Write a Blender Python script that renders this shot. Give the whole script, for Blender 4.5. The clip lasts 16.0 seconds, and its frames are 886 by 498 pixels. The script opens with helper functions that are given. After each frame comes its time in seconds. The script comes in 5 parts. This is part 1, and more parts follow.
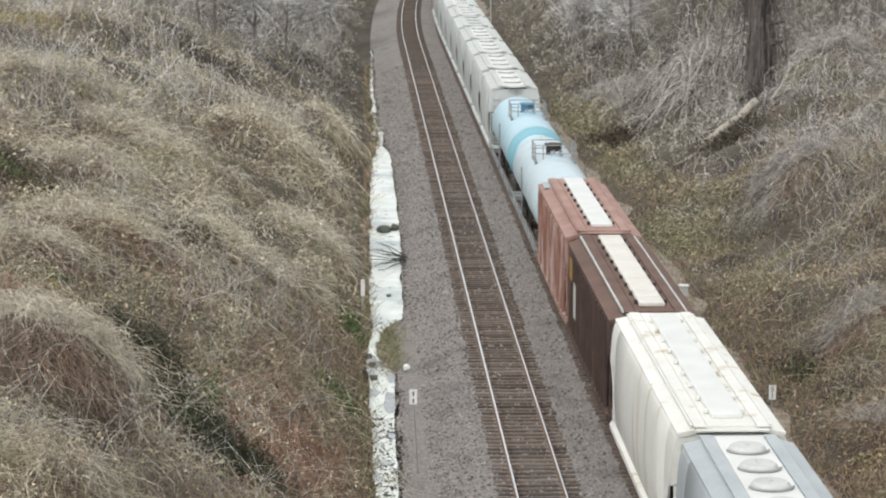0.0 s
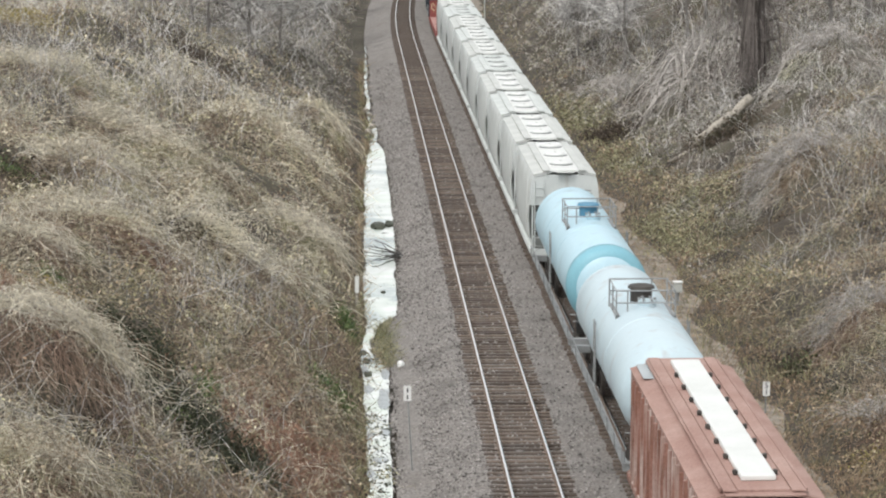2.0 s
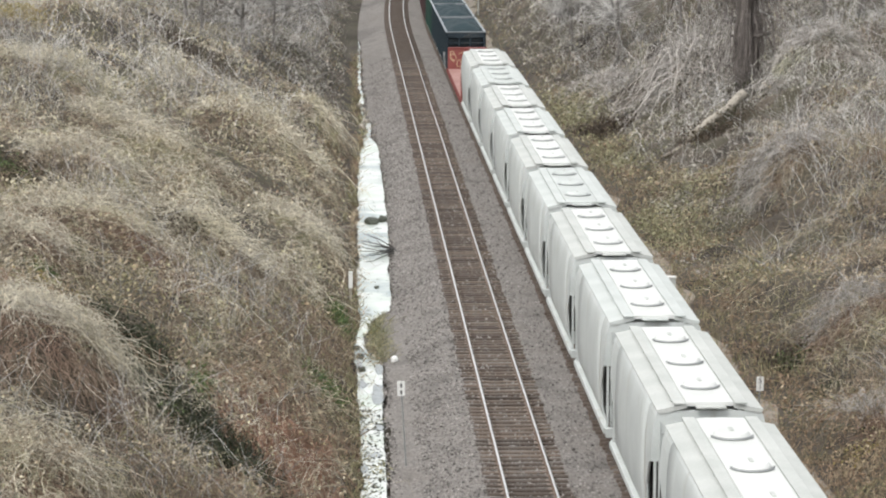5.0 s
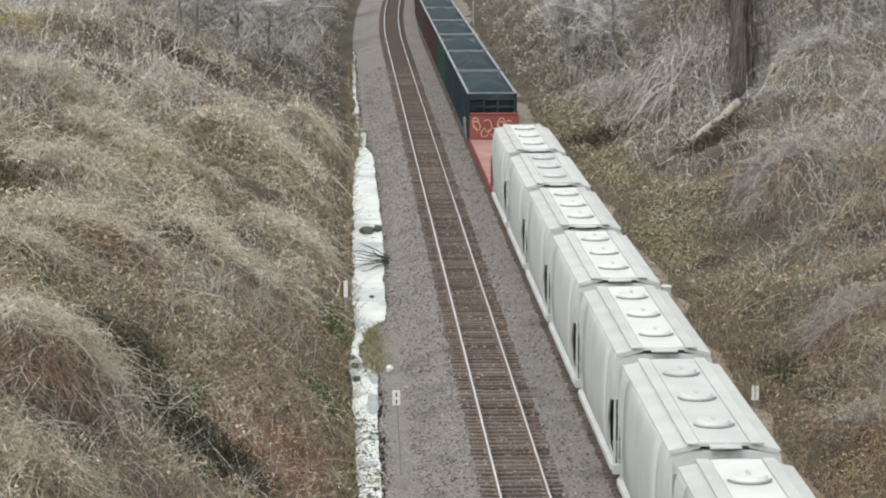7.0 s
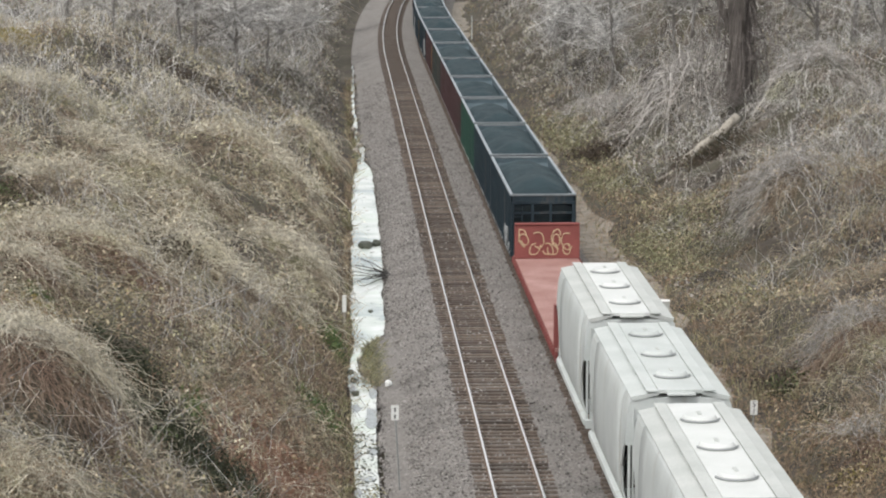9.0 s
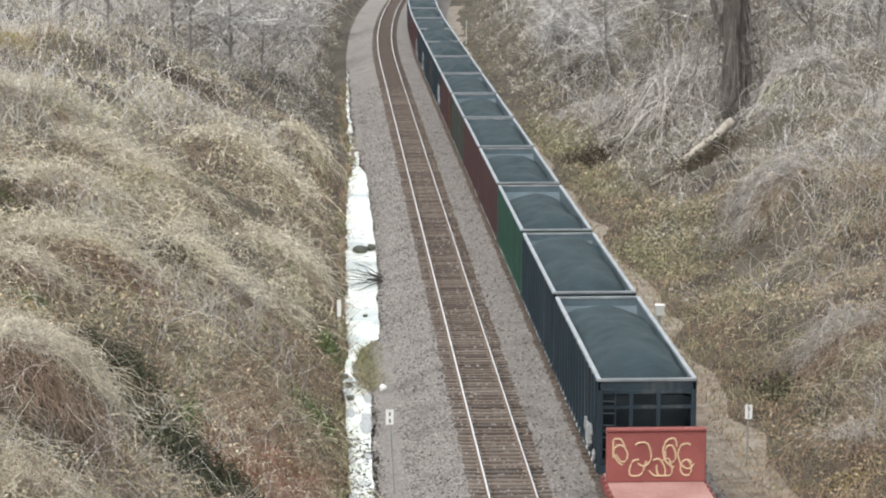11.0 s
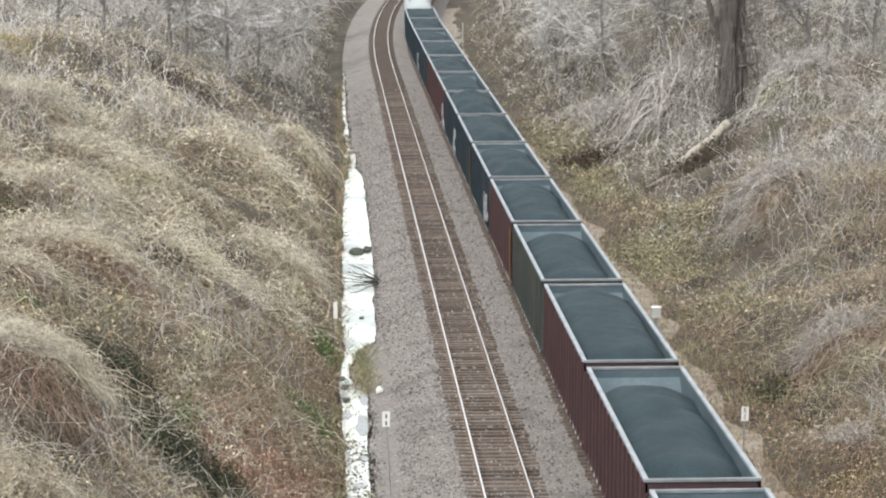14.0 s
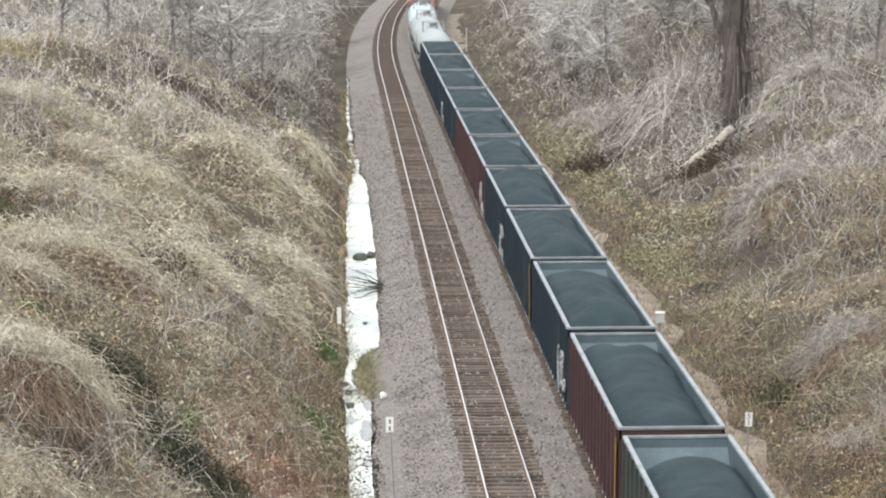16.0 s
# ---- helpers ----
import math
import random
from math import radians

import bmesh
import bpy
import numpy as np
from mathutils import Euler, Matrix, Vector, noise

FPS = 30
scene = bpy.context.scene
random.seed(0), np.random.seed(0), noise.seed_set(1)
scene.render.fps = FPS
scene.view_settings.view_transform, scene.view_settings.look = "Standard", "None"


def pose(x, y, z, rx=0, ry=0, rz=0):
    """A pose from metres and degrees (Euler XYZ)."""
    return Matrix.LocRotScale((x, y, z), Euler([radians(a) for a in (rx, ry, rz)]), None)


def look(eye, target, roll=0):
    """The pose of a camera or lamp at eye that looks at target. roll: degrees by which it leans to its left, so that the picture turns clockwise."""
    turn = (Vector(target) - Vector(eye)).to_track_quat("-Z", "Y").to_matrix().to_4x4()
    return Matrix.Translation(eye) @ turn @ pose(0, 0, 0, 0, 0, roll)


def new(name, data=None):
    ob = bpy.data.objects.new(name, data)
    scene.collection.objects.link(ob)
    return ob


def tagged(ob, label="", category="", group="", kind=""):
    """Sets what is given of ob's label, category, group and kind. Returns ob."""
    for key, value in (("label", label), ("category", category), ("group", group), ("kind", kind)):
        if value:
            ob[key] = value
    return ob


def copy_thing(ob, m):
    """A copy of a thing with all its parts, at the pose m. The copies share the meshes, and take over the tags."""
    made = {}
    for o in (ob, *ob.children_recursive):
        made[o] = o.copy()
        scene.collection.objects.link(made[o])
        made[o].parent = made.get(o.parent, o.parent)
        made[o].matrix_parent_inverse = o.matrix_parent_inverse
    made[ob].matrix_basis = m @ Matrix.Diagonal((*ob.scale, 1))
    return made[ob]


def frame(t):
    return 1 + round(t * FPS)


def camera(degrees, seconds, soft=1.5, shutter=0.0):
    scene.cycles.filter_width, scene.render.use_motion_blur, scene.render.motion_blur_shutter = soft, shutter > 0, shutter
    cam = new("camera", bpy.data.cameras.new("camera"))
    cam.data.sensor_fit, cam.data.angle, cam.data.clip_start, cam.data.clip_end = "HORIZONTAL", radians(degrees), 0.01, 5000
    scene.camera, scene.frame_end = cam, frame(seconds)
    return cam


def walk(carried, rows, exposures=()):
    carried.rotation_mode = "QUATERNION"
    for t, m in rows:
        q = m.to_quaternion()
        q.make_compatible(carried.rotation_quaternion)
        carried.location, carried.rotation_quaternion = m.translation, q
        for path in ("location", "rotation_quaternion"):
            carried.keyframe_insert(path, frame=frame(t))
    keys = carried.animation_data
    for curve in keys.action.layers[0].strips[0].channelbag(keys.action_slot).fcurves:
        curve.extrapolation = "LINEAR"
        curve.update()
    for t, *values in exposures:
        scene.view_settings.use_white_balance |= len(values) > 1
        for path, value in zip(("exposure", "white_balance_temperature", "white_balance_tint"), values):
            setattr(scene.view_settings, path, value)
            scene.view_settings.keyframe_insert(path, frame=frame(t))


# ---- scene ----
# ---- the camera: it hovers on one spot high over the left bank and pans a little ----
XT, S0, RAD = 5.662, 229.8, 1395.0      # main track: centre line, start and radius of its curve
GAP = 4.06                             # spacing of the two tracks
RUN = ((0, 0), (2, 38.05), (4, 75.98), (6, 113.64), (8, 151.55), (9, 170.92), (10, 190.66), (11.5, 220.11),
       (12.5, 239.04), (13.5, 257.72), (14.5, 276.64), (16, 305.72))      # seconds, metres the train has gone
EYE_Z, FOCAL = 19.866, 4300
cam = camera(20.67, 16.0, soft=2.1)
PAN = ((0.0, 0.0, 0.0), (0.5, -3.1, -1.2), (1.0, -6.1, -1.7), (1.5, -9.2, -3.3), (2.0, -10.6, -6.1), (2.5, -11.0, -9.0), (3.0, -12.2, -10.7),
       (3.5, -13.8, -11.2), (4.0, -16.6, -12.2), (5.2, -23.0, -15.5), (6.3, -28.6, -19.5), (6.5, -29.3, -15.0), (7.0, -30.8, 1.8), (7.5, -32.0, 18.6), (8.0, -32.3, 30.3),
       (8.5, -32.6, 30.0), (9.0, -33.2, 27.8), (10.2, -39.0, 33.0), (11.5, -44.4, 36.4), (12.0, -45.7, 37.0), (12.5, -46.6, 36.7),
       (13.0, -48.6, 35.6), (13.5, -49.0, 36.6), (14.0, -49.2, 39.4), (14.5, -48.4, 41.8), (15.0, -46.0, 44.2), (15.5, -43.6, 46.3), (16.0, -42.6, 48.8))
rows = []
for t, dx, dy in PAN:
    yaw, down = radians(2.1262) - dx / FOCAL, radians(9.7807) - dy / FOCAL
    ahead = Vector((math.sin(yaw) * math.cos(down), math.cos(yaw) * math.cos(down), -math.sin(down)))
    eye = Vector((0, 0, EYE_Z))
    rows.append((t, look(eye, eye + ahead * 100)))
walk(cam, rows, exposures=((0, 0.18), (1.5, 0.23), (3.5, 0.37), (4.2, 0.37), (6.5, 0.24), (7.0, 0.19), (9.0, 0.18), (11.3, 0.6), (16, 0.63)))

# ---- light: an even, overcast winter sky ----
world = bpy.data.worlds.new("sky")
scene.world = world
world.use_nodes = True
wn = world.node_tree.nodes
sky = wn.new("ShaderNodeTexSky")
sky.sky_type, sky.sun_disc = "NISHITA", False
sky.sun_elevation, sky.sun_rotation = radians(48), radians(215)
sky.dust_density, sky.air_density = 3.0, 1.0
pale = wn.new("ShaderNodeHueSaturation")
pale.inputs["Saturation"].default_value = 0.15
world.node_tree.links.new(sky.outputs[0], pale.inputs["Color"])
veil = wn.new("ShaderNodeMix")          # the even layer of cloud
veil.data_type = "RGBA"
veil.inputs["Factor"].default_value = 0.5
veil.inputs[7].default_value = (6.0, 6.1, 6.2, 1)
world.node_tree.links.new(pale.outputs[0], veil.inputs[6])
world.node_tree.links.new(veil.outputs[2], wn["Background"].inputs["Color"])
wn["Background"].inputs["Strength"].default_value = 0.15
sun = new("sun", bpy.data.lights.new("sun", "SUN"))
sun.data.energy, sun.data.angle, sun.data.color = 1.5, radians(25), (1.0, 0.985, 0.96)
sun.matrix_world = look((-40, -50, 95), (0, 0, 0))


# ---- materials ----
def mat(name, colors, rough=0.8, scale=1.0, metal=0.0, bump=0.0, bump_scale=20.0, streak=None, island=0.0, fine=0.25, spec=0.5, pick=0.0, sharp=0.4):
    """Colours mixed by noise of that size (per metre), a finer grain, relief, and downward streaks of a second colour."""
    m = bpy.data.materials.new(name)
    m.use_nodes = True
    n, l = m.node_tree.nodes, m.node_tree.links
    b = n["Principled BSDF"]
    b.inputs["Roughness"].default_value, b.inputs["Metallic"].default_value = rough, metal
    b.inputs["Specular IOR Level"].default_value = spec
    tc = n.new("ShaderNodeTexCoord")

    def tex(sc, detail=4.0, stretch=(1, 1, 1)):
        mp = n.new("ShaderNodeMapping")
        mp.inputs["Scale"].default_value = stretch
        l.new(tc.outputs["Object"], mp.inputs["Vector"])
        t = n.new("ShaderNodeTexNoise")
        t.inputs["Scale"].default_value, t.inputs["Detail"].default_value = sc, detail
        l.new(mp.outputs[0], t.inputs["Vector"])
        return t.outputs["Fac"]

    ramp = n.new("ShaderNodeValToRGB")
    while len(ramp.color_ramp.elements) < len(colors):
        ramp.color_ramp.elements.new(0.5)
    for i, (e, c) in enumerate(zip(ramp.color_ramp.elements, colors)):
        e.position, e.color = 0.5 - sharp / 2 + sharp * i / max(1, len(colors) - 1), (*c, 1)
    l.new(tex(scale, 5.0), ramp.inputs[0])
    col = ramp.outputs[0]

    def mult(col, value, lo, hi):
        r = n.new("ShaderNodeMapRange")
        r.inputs["To Min"].default_value, r.inputs["To Max"].default_value = lo, hi
        l.new(value, r.inputs["Value"])
        x = n.new("ShaderNodeMix")
        x.data_type, x.blend_type = "RGBA", "MULTIPLY"
        x.inputs["Factor"].default_value = 1.0
        l.new(col, x.inputs[6]), l.new(r.outputs[0], x.inputs[7])
        return x.outputs[2]

    if streak:
        c2, amount, sc = streak
        s = tex(sc, 6.0, (1, 1, 0.07))
        r = n.new("ShaderNodeMapRange")
        r.inputs["From Min"].default_value, r.inputs["From Max"].default_value = 0.62 - 0.3 * amount, 0.78 - 0.25 * amount
        l.new(s, r.inputs["Value"])
        x = n.new("ShaderNodeMix")
        x.data_type = "RGBA"
        l.new(r.outputs[0], x.inputs["Factor"]), l.new(col, x.inputs[6])
        x.inputs[7].default_value = (*c2, 1)
        col = x.outputs[2]
    if fine:
        col = mult(col, tex(scale * 14 + 3, 3.0), 1 - fine * 1.4, 1 + fine * 1.4)
    if island:
        col = mult(col, n.new("ShaderNodeNewGeometry").outputs["Random Per Island"], 1 - island, 1 + island)
    if pick:
        col = mult(col, n.new("ShaderNodeObjectInfo").outputs["Random"], 1 - pick, 1 + pick)
    l.new(col, b.inputs["Base Color"])
    if bump:
        bp = n.new("ShaderNodeBump")
        bp.inputs["Strength"].default_value, bp.inputs["Distance"].default_value = bump, 0.05
        l.new(tex(bump_scale, 4.0), bp.inputs["Height"])
        l.new(bp.outputs[0], b.inputs["Normal"])
    return m


M_SOIL = mat("soil", [(0.04, 0.033, 0.026), (0.085, 0.07, 0.054), (0.07, 0.064, 0.042), (0.11, 0.09, 0.07)], 0.95, 0.35, bump=1.0, bump_scale=5, fine=0.5, sharp=0.25)
M_BALLAST = mat("ballast", [(0.16, 0.147, 0.137), (0.24, 0.222, 0.206), (0.19, 0.17, 0.155)], 0.95, 0.5, bump=1.0, bump_scale=14, fine=0.55)
M_STONE = mat("ballast_stone", [(0.21, 0.195, 0.18), (0.31, 0.29, 0.275)], 0.9, 0.5, island=0.6, fine=0.2)
M_TIE = mat("tie_wood", [(0.075, 0.055, 0.042), (0.13, 0.10, 0.08), (0.10, 0.085, 0.075)], 0.9, 3.0, bump=0.6, bump_scale=30, pick=0.45)
M_RAIL = mat("rail_rust", [(0.13, 0.085, 0.06), (0.19, 0.13, 0.095)], 0.7, 2.0)
M_SHINE = mat("rail_head", [(0.92, 0.91, 0.89), (0.97, 0.96, 0.95)], 0.22, 2.0, metal=1.0, fine=0.03)
M_MUD = mat("ditch_mud", [(0.30, 0.33, 0.34), (0.44, 0.47, 0.48)], 0.3, 3.0, bump=0.4, bump_scale=14)
# Pale green film, and the white sky's reflection painted in as base colour.
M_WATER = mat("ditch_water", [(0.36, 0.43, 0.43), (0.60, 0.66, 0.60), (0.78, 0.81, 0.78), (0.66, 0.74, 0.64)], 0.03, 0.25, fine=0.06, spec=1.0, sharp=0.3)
M_STEEL = mat("dark_steel", [(0.035, 0.032, 0.03), (0.07, 0.06, 0.05)], 0.7, 2.0)
M_SOOT = mat("underframe_black", [(0.02, 0.02, 0.02), (0.05, 0.045, 0.04)], 0.8, 1.0)
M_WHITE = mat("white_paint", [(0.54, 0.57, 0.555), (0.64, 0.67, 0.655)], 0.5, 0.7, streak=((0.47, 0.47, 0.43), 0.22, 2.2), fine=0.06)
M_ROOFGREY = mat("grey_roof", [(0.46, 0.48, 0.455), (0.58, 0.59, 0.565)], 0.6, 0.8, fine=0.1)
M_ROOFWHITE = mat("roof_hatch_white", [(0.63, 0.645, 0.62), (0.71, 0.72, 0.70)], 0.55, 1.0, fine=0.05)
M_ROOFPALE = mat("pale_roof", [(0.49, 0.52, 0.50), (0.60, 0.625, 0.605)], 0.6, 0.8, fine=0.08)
M_CREAM = mat("cream_paint", [(0.70, 0.70, 0.65), (0.79, 0.79, 0.75)], 0.5, 0.6, streak=((0.50, 0.42, 0.28), 0.15, 1.6), fine=0.08)
M_BLUEGREY = mat("bluegrey_paint", [(0.36, 0.40, 0.42), (0.44, 0.48, 0.49)], 0.55, 0.7, fine=0.1)
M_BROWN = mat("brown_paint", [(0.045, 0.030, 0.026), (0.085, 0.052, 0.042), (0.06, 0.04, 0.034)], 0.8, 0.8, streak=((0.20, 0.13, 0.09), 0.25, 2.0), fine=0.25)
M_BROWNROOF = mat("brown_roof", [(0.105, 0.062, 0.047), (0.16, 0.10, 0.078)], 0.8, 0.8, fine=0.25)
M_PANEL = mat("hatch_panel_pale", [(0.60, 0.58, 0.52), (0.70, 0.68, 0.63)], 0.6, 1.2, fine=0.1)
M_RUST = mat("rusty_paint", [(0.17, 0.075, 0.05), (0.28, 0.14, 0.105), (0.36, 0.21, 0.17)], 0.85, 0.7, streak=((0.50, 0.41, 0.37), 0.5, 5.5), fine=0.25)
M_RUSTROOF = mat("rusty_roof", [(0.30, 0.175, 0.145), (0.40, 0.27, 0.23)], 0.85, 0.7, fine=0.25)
M_BLUE = mat("light_blue_paint", [(0.42, 0.60, 0.68), (0.48, 0.66, 0.74)], 0.4, 0.4, streak=((0.36, 0.50, 0.55), 0.15, 1.5), fine=0.05)
M_TEAL = mat("teal_band", [(0.19, 0.42, 0.50), (0.23, 0.46, 0.54)], 0.5, 0.6, fine=0.06)
M_PALE = mat("pale_grey_paint", [(0.47, 0.58, 0.63), (0.54, 0.65, 0.69)], 0.4, 0.4, streak=((0.42, 0.45, 0.46), 0.15, 1.5), fine=0.05)
M_DOME = mat("blue_valve", [(0.06, 0.20, 0.32), (0.09, 0.26, 0.38)], 0.5, 2.0)
M_GREY = mat("grey_metal", [(0.22, 0.23, 0.23), (0.32, 0.33, 0.33)], 0.6, 1.5)
M_BLACKCAR = mat("black_paint", [(0.010, 0.022, 0.032), (0.020, 0.038, 0.050)], 0.6, 0.8, streak=((0.10, 0.09, 0.08), 0.15, 2.2))
M_DARKBROWN = mat("dark_brown_paint", [(0.055, 0.042, 0.04), (0.085, 0.065, 0.06)], 0.65, 0.8, streak=((0.13, 0.11, 0.10), 0.2, 2.2))
M_GREEN = mat("dark_green_paint", [(0.018, 0.062, 0.046), (0.03, 0.085, 0.06)], 0.6, 0.8, streak=((0.02, 0.04, 0.035), 0.3, 2.2))
M_GREENBLACK = mat("green_black_paint", [(0.035, 0.045, 0.04), (0.055, 0.062, 0.055)], 0.65, 0.8, streak=((0.10, 0.08, 0.06), 0.3, 2.2))
M_MAROON = mat("maroon_paint", [(0.054, 0.028, 0.030), (0.082, 0.040, 0.041)], 0.65, 0.8, streak=((0.05, 0.03, 0.03), 0.3, 2.2))
M_RIM = mat("worn_rim", [(0.26, 0.30, 0.33), (0.42, 0.45, 0.47)], 0.55, 2.0, metal=0.2)
M_ENDRIM = mat("end_rim", [(0.16, 0.18, 0.19), (0.26, 0.28, 0.29)], 0.6, 2.0)
M_TUB = mat("tub_inside", [(0.065, 0.098, 0.116), (0.115, 0.155, 0.175)], 0.6, 1.0)
M_COAL = mat("coal", [(0.011, 0.027, 0.034), (0.024, 0.049, 0.058)], 0.8, 0.7, bump=1.0, bump_scale=9, fine=0.4)
M_FLAT = mat("red_deck", [(0.30, 0.15, 0.13), (0.42, 0.25, 0.22)], 0.8, 0.7, fine=0.25)
M_REDBULK = mat("red_bulkhead", [(0.20, 0.055, 0.05), (0.27, 0.08, 0.07)], 0.75, 0.9, fine=0.2)
M_TAG = mat("tan_spray_paint", [(0.50, 0.38, 0.24), (0.60, 0.46, 0.30)], 0.7, 2.0)
M_YELLOW = mat("yellow_stripe", [(0.30, 0.17, 0.035), (0.40, 0.24, 0.06)], 0.6, 2.0)
M_SIGN = mat("sign_white", [(0.75, 0.75, 0.72), (0.8, 0.8, 0.78)], 0.5, 3.0, fine=0.05)
M_INK = mat("sign_black", [(0.03, 0.03, 0.03), (0.04, 0.04, 0.04)], 0.5, 3.0)
M_VINE = mat("dry_vine", [(0.20, 0.16, 0.12), (0.38, 0.32, 0.245), (0.27, 0.20, 0.14), (0.47, 0.42, 0.335), (0.31, 0.29, 0.17), (0.51, 0.45, 0.345)], 0.9, 0.27, island=0.65, fine=0.15, sharp=0.22)
M_GREYCANE = mat("grey_cane", [(0.34, 0.315, 0.29), (0.47, 0.44, 0.41), (0.38, 0.345, 0.31)], 0.9, 0.3, island=0.5, fine=0.12)
# Pale vines; the tone also carries top light on crowns and haze farther off.
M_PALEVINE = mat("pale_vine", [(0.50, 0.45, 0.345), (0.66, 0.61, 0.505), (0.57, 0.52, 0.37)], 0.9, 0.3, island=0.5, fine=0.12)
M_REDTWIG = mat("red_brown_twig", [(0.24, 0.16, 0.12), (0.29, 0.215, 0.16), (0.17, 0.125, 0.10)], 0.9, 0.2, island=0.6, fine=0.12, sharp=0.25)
# Twig grey, lightened to carry the haze over the far bank.
M_TWIG = mat("grey_twig", [(0.39, 0.375, 0.355), (0.57, 0.555, 0.535), (0.43, 0.41, 0.39)], 0.9, 0.16, island=0.6, fine=0.15, sharp=0.25)
M_REED = mat("dry_grass", [(0.42, 0.34, 0.23), (0.28, 0.20, 0.14), (0.29, 0.28, 0.15), (0.40, 0.34, 0.22)], 0.9, 0.25, island=0.5, fine=0.15, sharp=0.25)
# Grey leaves and vines, their colours also raised in place of far haze.
M_GREYLEAF = mat("grey_dry_leaf", [(0.29, 0.265, 0.235), (0.45, 0.425, 0.385), (0.27, 0.24, 0.21), (0.39, 0.375, 0.26), (0.51, 0.485, 0.445), (0.34, 0.285, 0.24)], 0.9, 0.33, island=0.6, fine=0.1, sharp=0.2)
M_GREYVINE = mat("grey_vine", [(0.27, 0.25, 0.225), (0.45, 0.425, 0.39), (0.33, 0.29, 0.25), (0.53, 0.505, 0.47), (0.39, 0.375, 0.29)], 0.9, 0.27, island=0.65, fine=0.15, sharp=0.22)
M_DRYLEAF = mat("dry_leaf", [(0.24, 0.165, 0.11), (0.42, 0.34, 0.235), (0.19, 0.16, 0.095), (0.49, 0.41, 0.29), (0.29, 0.20, 0.13), (0.31, 0.30, 0.155), (0.42, 0.35, 0.245)], 0.9, 0.33, island=0.6, fine=0.1, sharp=0.18)
# Pale leaves; part of their brightness is haze put into the colour.
M_PALELEAF = mat("hazed_pale_leaf", [(0.46, 0.40, 0.285), (0.60, 0.54, 0.41), (0.43, 0.41, 0.25), (0.54, 0.48, 0.36), (0.34, 0.27, 0.19)], 0.9, 0.33, island=0.6, fine=0.1, sharp=0.2)
M_OLIVE = mat("olive_weed", [(0.25, 0.245, 0.14), (0.34, 0.32, 0.20), (0.20, 0.21, 0.11)], 0.8, 0.8, island=0.5)
M_DIRT = mat("tan_dirt", [(0.17, 0.145, 0.118), (0.29, 0.255, 0.21), (0.37, 0.33, 0.28)], 0.95, 1.6, bump=0.8, bump_scale=8, fine=0.4)
M_DELLSHADE = mat("dell_shade_leaf", [(0.05, 0.04, 0.03), (0.10, 0.075, 0.055), (0.07, 0.065, 0.035)], 0.9, 0.6, island=0.5)
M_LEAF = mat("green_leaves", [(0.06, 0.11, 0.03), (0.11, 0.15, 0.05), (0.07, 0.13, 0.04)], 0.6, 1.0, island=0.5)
# Evergreen leaves with the shade they stand in put into the colour.
M_SHADELEAF = mat("shade_dark_leaves", [(0.022, 0.028, 0.012), (0.05, 0.055, 0.025)], 0.7, 1.0, island=0.5)
M_BARK = mat("bark", [(0.17, 0.155, 0.145), (0.28, 0.26, 0.24)], 0.95, 2.0, bump=1.0, bump_scale=8)
M_DARKBARK = mat("vine_dark_bark", [(0.09, 0.078, 0.07), (0.17, 0.15, 0.135)], 0.95, 1.5, bump=1.0, bump_scale=5)
M_GREYBARK = mat("grey_vine_bark", [(0.15, 0.13, 0.12), (0.25, 0.22, 0.20)], 0.95, 1.0, island=0.4)
M_DEADWOOD = mat("bare_wood", [(0.26, 0.235, 0.195), (0.40, 0.365, 0.31), (0.20, 0.175, 0.145)], 0.9, 3.0, bump=0.6, bump_scale=8)


# ---- mesh helpers ----
def part(name, bm, material, parent=None, label="", smooth=False):
    me = bpy.data.meshes.new(name)
    bm.to_mesh(me)
    bm.free()
    me.materials.append(material)
    if smooth:
        me.polygons.foreach_set("use_smooth", [True] * len(me.polygons))
    ob = new(name, me)
    if parent:
        ob.parent = parent
    return tagged(ob, label)


def np_mesh(name, verts, faces, material, smooth=False):
    """A mesh from arrays: faces is an (n, 3) or (n, 4) array."""
    me = bpy.data.meshes.new(name)
    faces = np.ascontiguousarray(faces, dtype=np.int32)
    k = faces.shape[1]
    me.vertices.add(len(verts))
    me.vertices.foreach_set("co", np.ascontiguousarray(verts, dtype=np.float32).ravel())
    me.loops.add(faces.size)
    me.loops.foreach_set("vertex_index", faces.ravel())
    me.polygons.add(len(faces))
    me.polygons.foreach_set("loop_start", np.arange(0, faces.size, k, dtype=np.int32))
    me.polygons.foreach_set("loop_total", np.full(len(faces), k, dtype=np.int32))
    if smooth:
        me.polygons.foreach_set("use_smooth", np.ones(len(faces), dtype=bool))
    me.update(calc_edges=True)
    me.materials.append(material)
    return new(name, me)


def box(bm, x0, x1, y0, y1, z0, z1, bevel=0.0):
    vs = [bm.verts.new((x, y, z)) for x in (x0, x1) for y in (y0, y1) for z in (z0, z1)]
    fs = [bm.faces.new([vs[i] for i in f]) for f in ((0, 1, 3, 2), (4, 6, 7, 5), (0, 4, 5, 1), (2, 3, 7, 6), (0, 2, 6, 4), (1, 5, 7, 3))]
    if bevel:
        es = {e for f in fs for e in f.edges}
        bmesh.ops.bevel(bm, geom=list(es), offset=bevel, segments=1, affect="EDGES")
    return bm


def boxes(*dims, bevel=0.0):
    bm = bmesh.new()
    for d in dims:
        box(bm, *d, bevel=bevel)
    return bm


